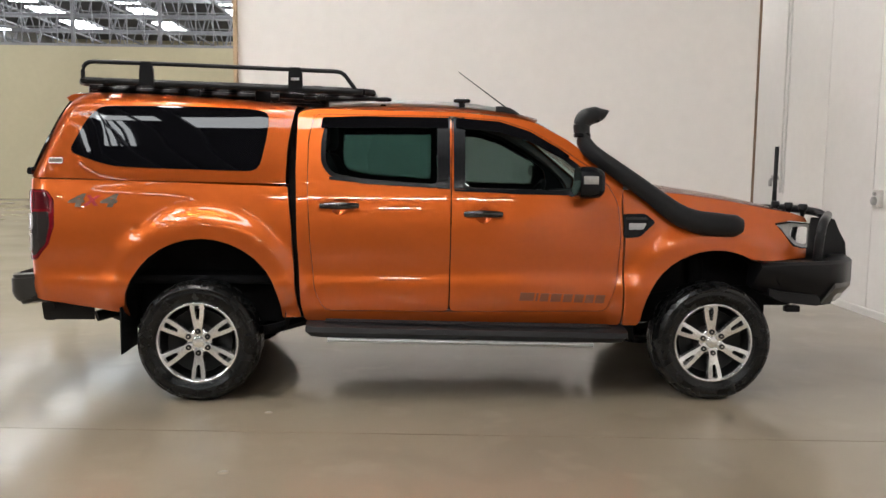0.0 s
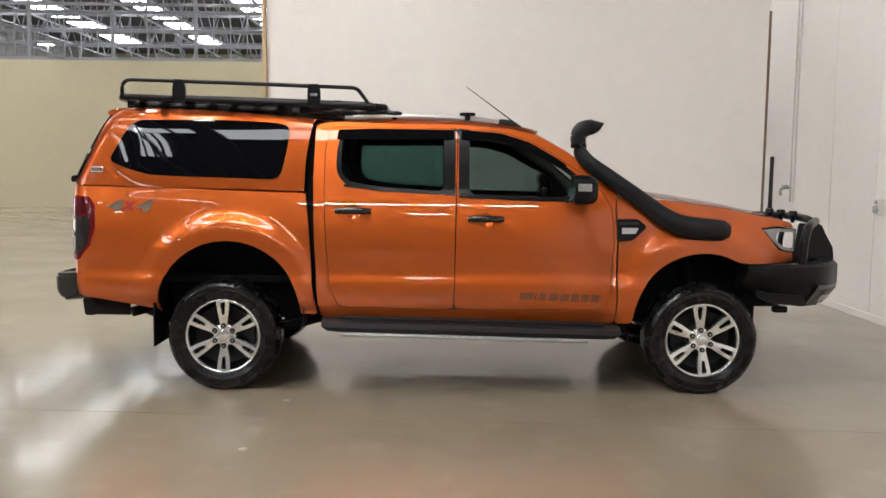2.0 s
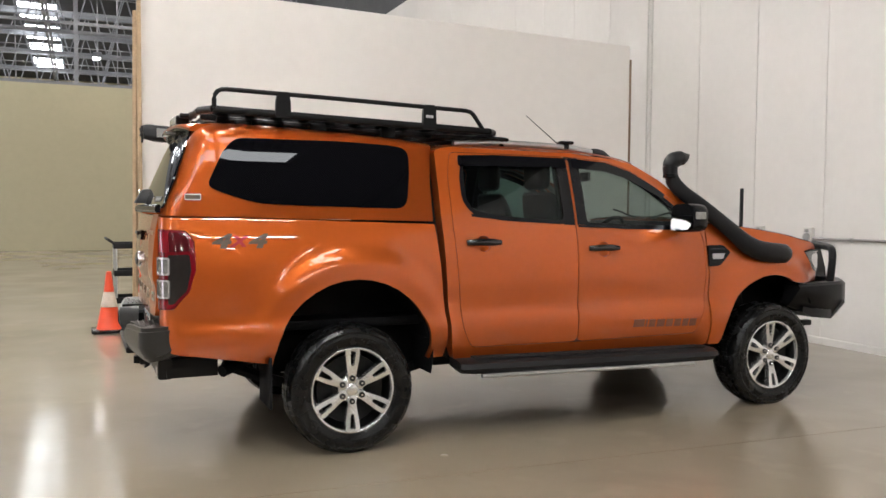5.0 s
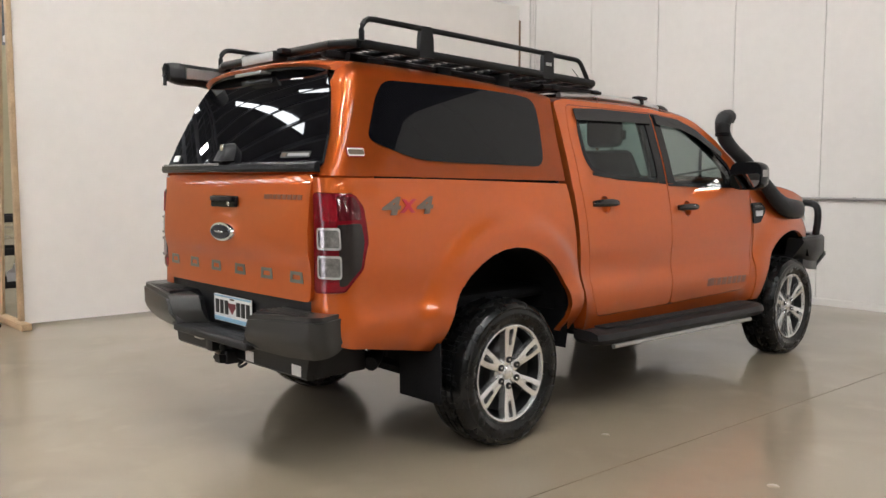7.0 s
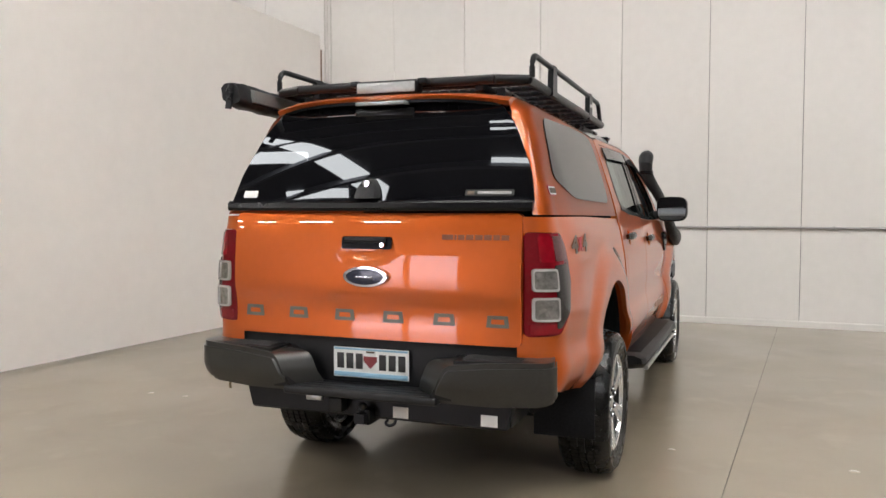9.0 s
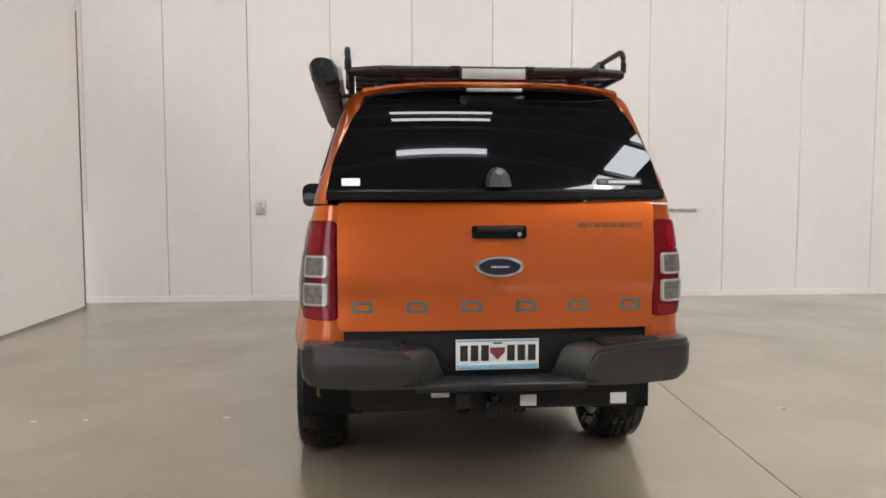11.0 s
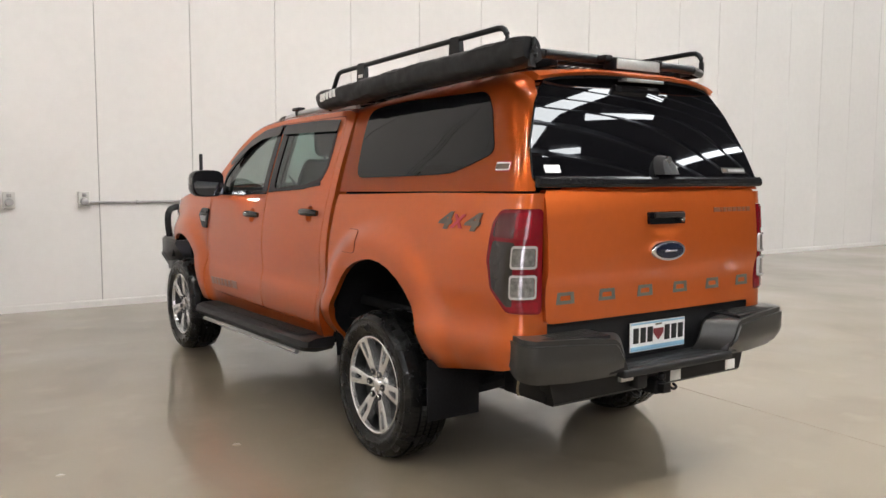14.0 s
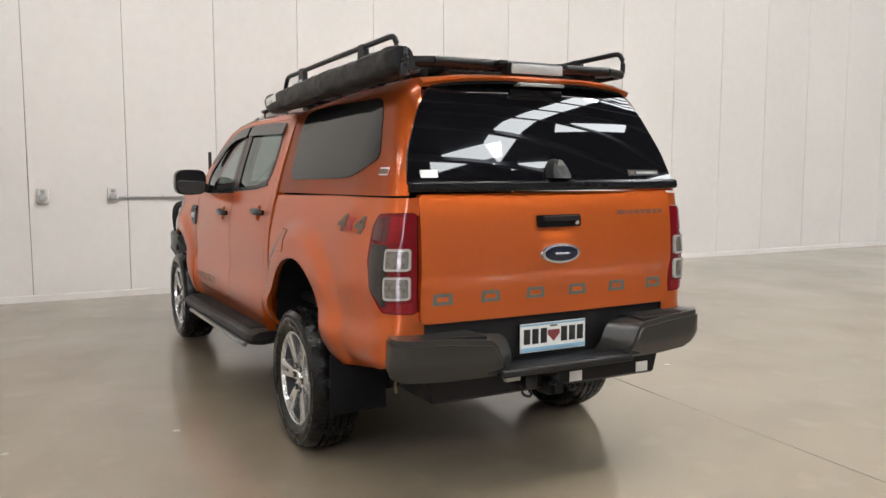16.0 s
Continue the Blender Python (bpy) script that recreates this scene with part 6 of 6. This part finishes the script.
for i, (x, y) in enumerate(plan):
    e = min(i, len(plan) - 1 - i)
    lo = (0.700, 0.640, 0.605, 0.595, 0.590, 0.590, 0.590)[e]
    hi = (0.872, 0.876, 0.880, 0.882, 0.884, 0.884, 0.884)[e]
    c = Vector((x - 3.3, y * 0.8)).normalized()
    rings.append([(x + c.x * d, y + c.y * d, z) for d, z in ((0.0, lo + 0.135), (0.0, hi - 0.02), (-0.02, hi), (-0.12, hi), (-0.14, lo + 0.02), (-0.105, lo), (-0.085, lo + 0.005))])
part("bumper_beam", loft(rings), STEEL, bb)
part("lower_edge", loft([[(x + c * 0.004 - 0.012, y, z) for c, z in ((-10, 0.612), (-8, 0.610), (2, 0.690), (0, 0.705))] for x, y in ((4.105, 0.76), (4.225, 0.62), (4.29, 0.42), (4.29, -0.42), (4.225, -0.62), (4.105, -0.76))]), SILVER, bb)
for s in (-1, 1):
    rings = []
    for x, y, lo in ((4.02, 0.845, 0.600), (4.085, 0.80, 0.594), (4.16, 0.715, 0.591), (4.235, 0.63, 0.589)):
        c = Vector((x - 3.3, y * 0.8)).normalized()
        rings.append([(x + c.x * d, s * (y + c.y * d), z) for d, z in ((0.004, lo + 0.140), (0.006, lo + 0.110), (-0.078, lo - 0.004), (-0.084, lo), (-0.020, lo + 0.10))])
    part("corner_chamfer", loft(rings), CHAMFER, bb, "lighter grey bumper corner chamfer")
part("skid_pan", box((3.50, -0.50, 0.53), (3.92, 0.50, 0.60), 0.03), UNDER, bb)
for s in (-1, 1):
    part("under_tray", loft([[(x, s * 0.56, z0), (x, s * y, z0), (x, s * y, z1), (x, s * 0.56, z1)] for x, y, z0, z1 in ((3.60, 0.84, 0.655, 0.70), (3.70, 0.84, 0.612, 0.68), (3.92, 0.82, 0.588, 0.66), (4.08, 0.70, 0.582, 0.64))]), STEEL, bb, "black folded steel wing underside")
    part("tow_eye", box((3.80, min(s * 0.60, s * 0.66), 0.515), (3.90, max(s * 0.60, s * 0.66), 0.56), 0.012), STEEL, bb)
for s in (-1, 1):
    hoop = smooth_path([(3.92, s * 0.80, 0.86), (3.92, s * 0.815, 1.00), (3.94, s * 0.80, 1.095), (3.985, s * 0.74, 1.135), (4.08, s * 0.58, 1.145), (4.17, s * 0.42, 1.150)], 6)
    part("outer_hoop", tube(hoop, 0.029, 12), STEEL, bb)
    part("centre_upright", loft([[(x - 0.05, s * 0.40 - 0.012, z), (x + 0.03, s * 0.40 - 0.012, z), (x + 0.03, s * 0.40 + 0.012, z), (x - 0.05, s * 0.40 + 0.012, z)] for x, z in ((4.29, 0.87), (4.28, 0.96), (4.21, 1.08), (4.15, 1.155))]), STEEL, bb)
    wing = [(3.98, 0.885), (4.285, 0.885), (4.275, 0.99), (4.205, 1.125), (4.02, 1.140)]
    part("wing_plate", panel(rounded(wing, 0.015), lambda x, z, s=s: (x, s * (0.43 + 0.25 * (4.28 - x)), z), (0, s, 0), step=0.06, depth=0.012), STEEL, bb)
    part("indicator", box((4.06, min(s * 0.64, s * 0.74), 0.80), (4.13, max(s * 0.64, s * 0.74), 0.845), 0.01), CLEAR_LENS, bb)
    part("recovery_point", box((3.70, s * 0.42 - 0.02, 0.54), (3.90, s * 0.42 + 0.02, 0.60), 0.01), UNDER, bb)
top = smooth_path([(4.28, -0.38, 0.95), (4.21, -0.38, 1.09), (4.16, -0.35, 1.150), (4.15, -0.2, 1.165), (4.15, 0.2, 1.165), (4.16, 0.35, 1.150), (4.21, 0.38, 1.09), (4.28, 0.38, 0.95)], 5)
part("centre_hoop", tube(top, 0.029, 12), STEEL, bb)
for y in (-0.22, 0.0, 0.22):
    kb = lathe([(0.0, 0.05), (0.026, 0.05), (0.032, 0.042), (0.032, 0.012), (0.022, 0.0), (0.012, -0.04)], 18, "z")
    ob = part("light_mount", kb, STEEL, bb)
    ob.location = (4.09, y, 1.165)
mast = tagged(new("radio_aerial"), "")
mast.parent = pickup
part("aerial_base", tube([(4.17, 0.42, 1.14), (4.17, 0.42, 1.30)], [0.022, 0.016], 10), STEEL, mast)
part("aerial_whip", tube([(4.17, 0.42, 1.28), (4.172, 0.42, 1.63)], 0.017, 8), PLASTIC, mast)
ant = tagged(new("roof_aerial"), "")
ant.parent = pickup
part("aerial_foot", box((2.04, -0.03, 1.778), (2.15, 0.03, 1.806), 0.01), PLASTIC, ant)
part("aerial_whip", tube([(2.10, 0, 1.795), (1.643, 0, 2.123)], [0.006, 0.0025], 8), PLASTIC, ant)
for s in (-1, 1):
    part("wiper", tube([(2.74, s * 0.1, 1.36), (2.60, s * 0.42 - 0.2, 1.43)], 0.008, 6), PLASTIC, pickup)
part("cowl", loft([[(2.66, y, 1.31), (2.78, y, 1.335), (2.78, y, 1.29), (2.66, y, 1.27)] for y in (-0.74, 0, 0.74)]), PLASTIC, pickup)
